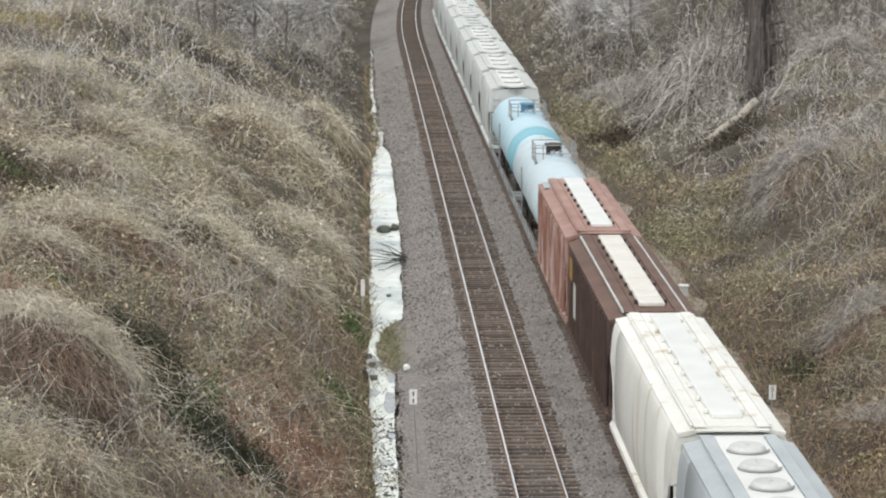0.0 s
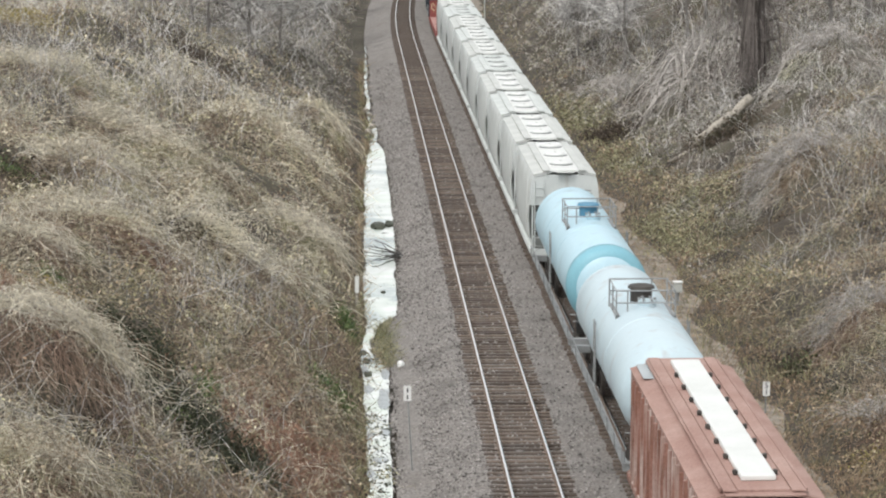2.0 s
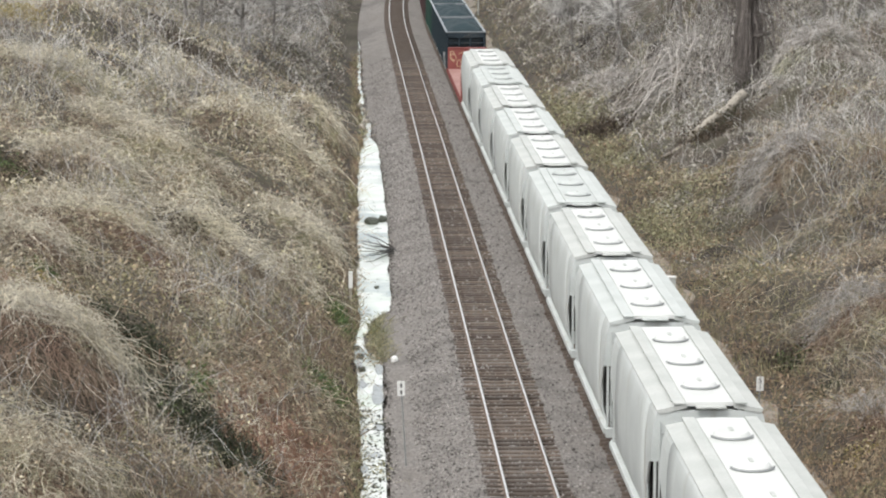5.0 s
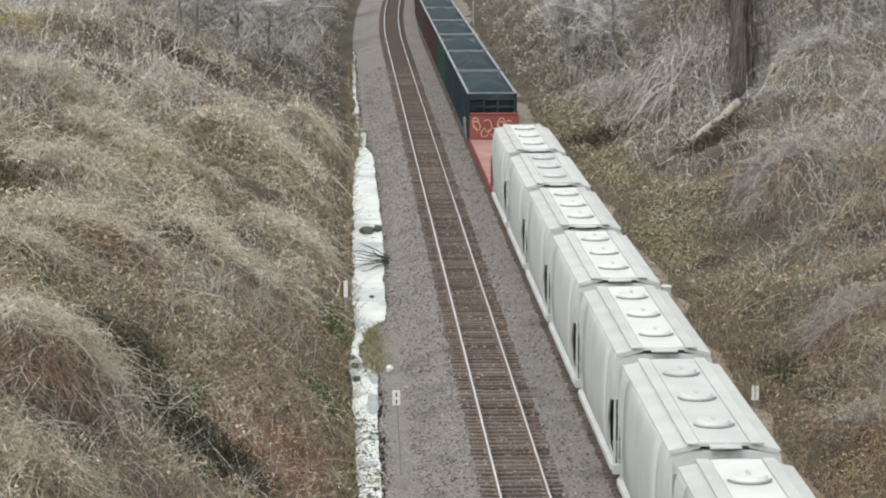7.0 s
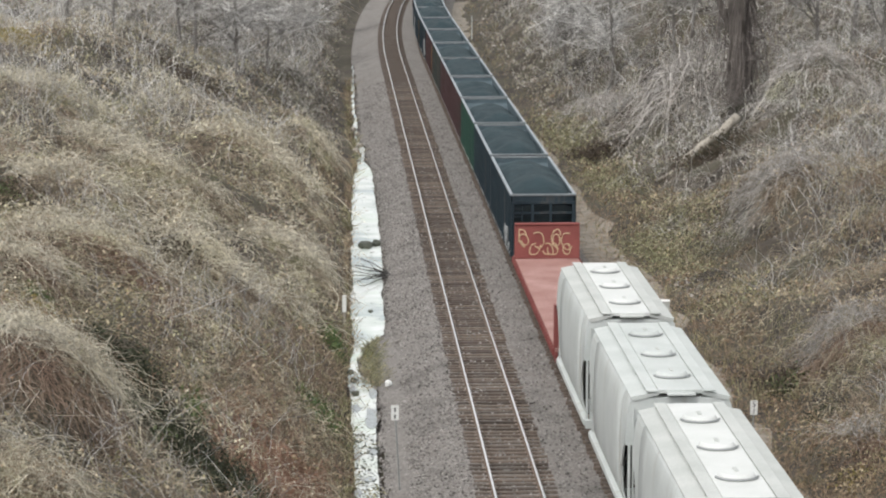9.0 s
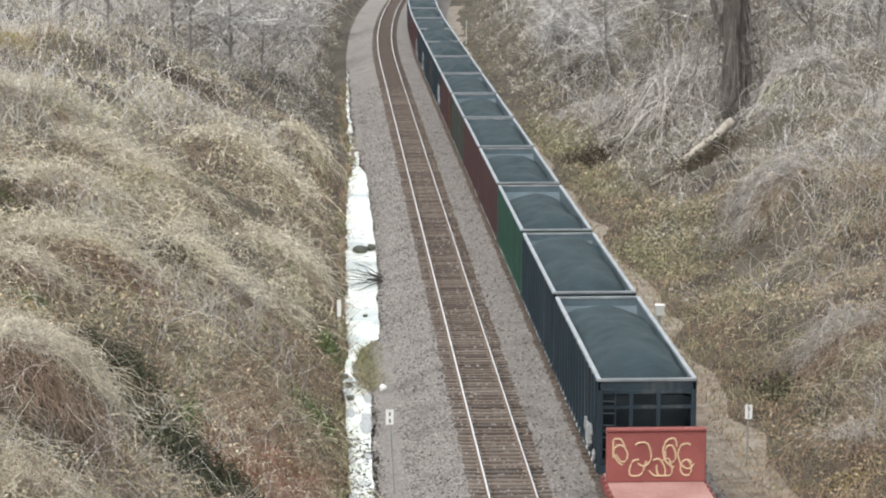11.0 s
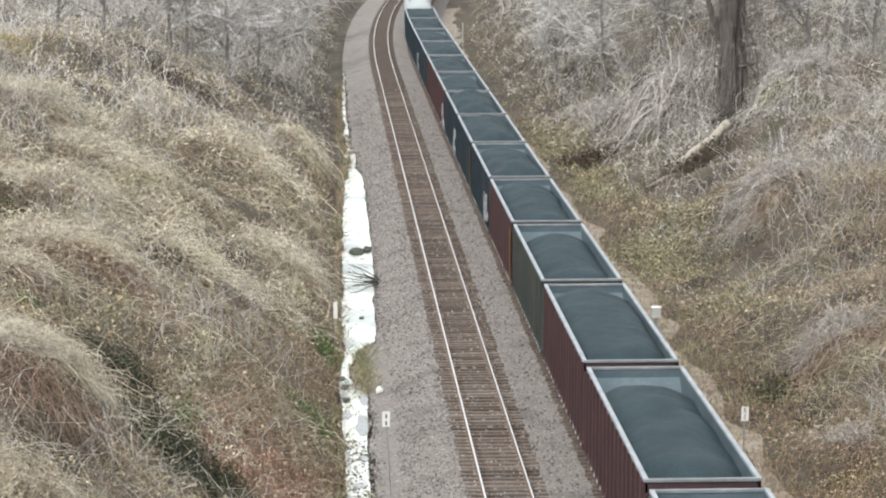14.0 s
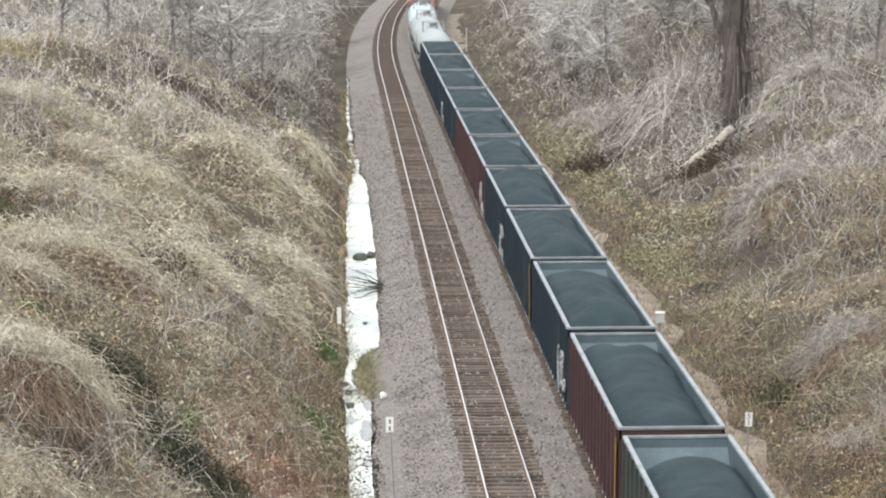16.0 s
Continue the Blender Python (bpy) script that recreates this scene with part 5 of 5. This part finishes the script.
M_WETROCK = mat("wet_rock", [(0.03, 0.035, 0.025), (0.07, 0.075, 0.05)], 0.6, 4.0, bump=0.5)
rock("rock", 2.01, 92.6, -0.80, (0.15, 0.2, 0.14), M_SIGN, "pale rounded rock at the ditch edge", 1)
rock("rock", 1.57, 126.5, -0.93, (0.42, 1.0, 0.22), M_WETROCK, "dark wet rock in the ditch", 2)
rock("rock", 2.17, 127.0, -0.93, (0.26, 0.8, 0.24), M_WETROCK, "dark wet rock in the ditch", 3)
rock("rock", 1.56, 108.2, -0.95, (0.12, 0.3, 0.1), M_WETROCK, "small dark stone in the water", 4)
for i, (x, y) in enumerate(((0.69, 93.8), (0.73, 91.4), (0.54, 95.3), (1.48, 164.3), (1.57, 161.7), (1.25, 163.6))):
    rock("rock", x, y, -0.95, (0.18, 0.5, 0.12), M_WETROCK, "small dark stone in the water", 10 + i)
for i, (x, y, s) in enumerate(((1.44, 166.9, 0.22), (1.78, 169.5, 0.25), (1.39, 179.0, 0.25), (1.66, 176.4, 0.2))):
    rock("rock", x, y, -0.88, (s, s * 2.4, s), M_DEADWOOD, "pale stone among ditch weeds", 30 + i)

# the forked branch lying in the water
br = tagged(new("fallen_branch"), "dark forked branch lying in the ditch water", "branch")
br.location = (2.70, 116.7, -0.9)
rnd = random.Random(4)
for i in range(11):
    a = math.radians(rnd.uniform(150, 215))
    q = [Vector((0, 0, 0.12))]
    for k in range(6):
        a += rnd.uniform(-0.25, 0.25)
        q.append(q[-1] + Vector((math.cos(a) * 0.32, math.sin(a) * 1.1 * (1 if i % 2 else -1) + rnd.uniform(-0.3, 0.3), rnd.uniform(-0.05, 0.09))))
    part("fork", tube(bmesh.new(), q, 0.035, 5, 0.012), M_SOOT, br)
part("butt", tube(bmesh.new(), [(0.25, 1.2, 0.1), (0, 0, 0.12), (-0.3, -0.5, 0.1)], 0.06, 6, 0.04), M_BARK, br)
for i, (x, y, dx, dy) in enumerate(((1.33, 94.9, 1.0, 2.2), (1.63, 98.0, 0.5, 1.5), (1.32, 124.2, 1.1, 0.4))):
    st = part("stick", tube(bmesh.new(), [(0, 0, 0), (dx * 0.5, dy * 0.5, 0.08), (dx, dy, 0.02)], 0.02, 5, 0.012), M_BARK)
    st.location = (x, y, float(height(x, y)) + 0.16)
    tagged(st, "thin dead stick across the ditch bank", "stick")

# floating bits and scum on the water
n = 900
fy = np.concatenate([62 + 112 * rng.random(520) ** 1.6, rng.uniform(70.5, 85, n - 520)])
xl, xr = np.interp(fy, WATER_Y, WATER_L), np.interp(fy, WATER_Y, WATER_R)
side = np.where(rng.random(n) < 0.5, rng.random(n) ** 2.5, 1 - rng.random(n) ** 2.5)
side = np.where(fy < 90.6, rng.random(n), side)
fx = xl + (xr - xl) * side
c = np.stack([fx, fy, np.full(n, -0.922)], -1)
ang = rng.uniform(0, 6.28, n)
sz = (np.where(np.arange(n) < 520, 0.015, 0.025) + 0.11 * rng.random(n) ** 3)[:, None]
d = np.stack([np.cos(ang), np.sin(ang) * 2.0, np.zeros(n)], -1) * sz
e = np.stack([-np.sin(ang), np.cos(ang), np.zeros(n)], -1) * sz * 0.6
up = np.array((0, 0, 0.02))
Q = np.stack([c - d, c - e, c + d, c + e, c + up], 1)
i = np.arange(n)[:, None] * 5
stuff(np_mesh("floating_litter", Q.reshape(-1, 3), np.concatenate([i + [0, 1, 4], i + [1, 2, 4], i + [2, 3, 4], i + [3, 0, 4]]), M_WETROCK), "dark leaves and twigs floating on the ditch", "leaves")

leaves("yellow_weeds", ((1.2, 94.6, 0.45, 3.0, 0.35),), 900, 0.05, M_REED, "tan weed tuft between water and ballast")
# low mud bars in the shallow near end; their grey also tones down the white water
for i, (x, y, sx, sy) in enumerate(((1.26, 86.9, 0.24, 1.3), (1.29, 88.3, 0.20, 0.8), (0.70, 88.9, 0.20, 0.7), (0.63, 92.4, 0.14, 0.9), (1.27, 82.3, 0.16, 0.5), (1.03, 78.6, 0.26, 0.35), (0.70, 81.8, 0.12, 0.8), (0.70, 76.9, 0.14, 0.6), (1.40, 91.4, 0.16, 1.0))):
    rock("mud_bar", x, y, -0.935, (sx, sy, 0.05), M_MUD, "low grey mud bar in the shallow ditch", 60 + i)

# weeds along the ditch edges and on the little bar between water and ballast
n = 2600
wy = 60 * (220 / 60) ** rng.random(n)
wx = np.interp(wy, WATER_Y, WATER_L) - 0.25 + rng.normal(0, 0.16, n)
p = np.stack([wx, wy], -1)
brush("ditch_weeds", p, upright(p, 0.55, 4, 0.7), gauge(p, 0.006, 0.00008), M_REED, "brown weeds leaning over the ditch", "weeds")
n = 900
p = np.stack([rng.normal(1.49, 0.22, n), rng.uniform(92.7, 102.4, n)], -1)
p = p[p[:, 0] > np.interp(p[:, 1], WATER_Y, WATER_R) + 0.05]
brush("ditch_weeds", p, upright(p, 0.35, 4, 0.8, 0.1), gauge(p, 0.006, 0.0001), M_OLIVE, "yellow-green grass tuft in the ditch", "weeds")
leaves("weed_tuft", ((1.23, 76.4, 0.5, 0.8, 0.5), (1.56, 71.3, 0.35, 1.0, 0.4), (1.82, 95.1, 0.25, 1.5, 0.35), (0.48, 103.8, 0.4, 1.6, 0.6), (1.43, 163.0, 0.3, 2.0, 0.4)), 500, 0.05, M_OLIVE, "pale green weed tuft by the water")

# ---- stones of the ballast ----
def stones(name, n, y0, y1, size):
    y = y0 * (y1 / y0) ** rng.random(n)
    left = np.interp(y, WATER_Y, WATER_R) - XT
    o = np.where(rng.random(n) < 0.4, left + (-1.3 - left) * rng.random(n), rng.uniform(-1.3, 7.2, n))
    z = np.interp(o, bed_o, bed_z)
    c = np.stack([XT + o, y, z + rng.uniform(-0.01, 0.035, n)], -1)
    s = size * rng.uniform(0.5, 1.35, n)
    base = np.array([(1, 0, 0), (0, 1, 0), (-1, 0, 0), (0, -1, 0), (0, 0, 1.0), (0, 0, -1)])
    V = base[None] * s[:, None, None] * rng.uniform(0.6, 1.25, (n, 6, 1))
    q = rng.normal(0, 1, (n, 3, 3))
    q, _ = np.linalg.qr(q)
    V = np.einsum("nij,nkj->nki", q, V) + c[:, None, :]
    f = np.array([(0, 1, 4), (1, 2, 4), (2, 3, 4), (3, 0, 4), (1, 0, 5), (2, 1, 5), (3, 2, 5), (0, 3, 5)])
    F = (np.arange(n)[:, None, None] * 6 + f[None]).reshape(-1, 3)
    return stuff(np_mesh(name, V.reshape(-1, 3), F, M_STONE), "crushed grey stones of the track bed", "stones")


stones("ballast_stones", 46000, 56, 210, 0.05)

# ---- ties: the nearest as pieces of their track, the rest joined ----
TIE = boxes((-1.3, 1.3, -0.115, 0.115, -0.34, -0.172), bevel=0.012)
tie_mesh = bpy.data.meshes.new("tie")
TIE.to_mesh(tie_mesh)
TIE.free()
tie_mesh.materials.append(M_TIE)
plate = boxes((-0.88, -0.62, -0.09, 0.09, -0.172, -0.158), (0.62, 0.88, -0.09, 0.09, -0.172, -0.158),
              (-0.855, -0.825, -0.07, -0.03, -0.16, -0.125), (-0.68, -0.65, 0.03, 0.07, -0.16, -0.125), (0.65, 0.68, -0.07, -0.03, -0.16, -0.125), (0.825, 0.855, 0.03, 0.07, -0.16, -0.125))
M_PLATE = mat("tie_plate_rust", [(0.22, 0.17, 0.14), (0.32, 0.27, 0.23)], 0.7, 3.0)
plate_mesh = bpy.data.meshes.new("tie_plate")
plate.to_mesh(plate_mesh)
plate.free()
plate_mesh.materials.append(M_PLATE)


def tie_pose(i, off, jitter):
    x, y, turn = along(56.0 + i * 0.5, off)
    return pose(x + jitter.uniform(-0.05, 0.05), y + jitter.uniform(-0.03, 0.03), jitter.uniform(-0.012, 0.008), 0, 0, -turn + jitter.uniform(-1.2, 1.2))


def joined_ties(tr, first, last, off, seed):
    jit = random.Random(seed)
    co = np.array([v.co for v in tie_mesh.vertices])
    polys = [tuple(p.vertices) for p in tie_mesh.polygons]
    V, F4 = [], []
    for k, i in enumerate(range(first, last)):
        m = np.array(tie_pose(i, off, jit))
        V.append(co @ m[:3, :3].T + m[:3, 3])
        for p in polys:
            if len(p) == 4:
                F4.append([v + k * len(co) for v in p])
    F = np.array(F4).reshape(-1, 4)
    ob = np_mesh("tie_row", np.concatenate(V), F, M_TIE)
    ob.parent = tr
    tagged(ob, "row of dark wooden ties", kind="stuff")


jit = random.Random(1)
for i in range(300):
    m = tie_pose(i, 0.0, jit)
    tie = new("tie", tie_mesh)
    tie.parent, tie.matrix_basis = tracks[0], m
    if i < 150:
        pl = new("tie_plate", plate_mesh)
        pl.parent = tie
joined_ties(tracks[0], 300, 760, 0.0, 2)
joined_ties(tracks[1], 0, 760, GAP, 3)
motions()
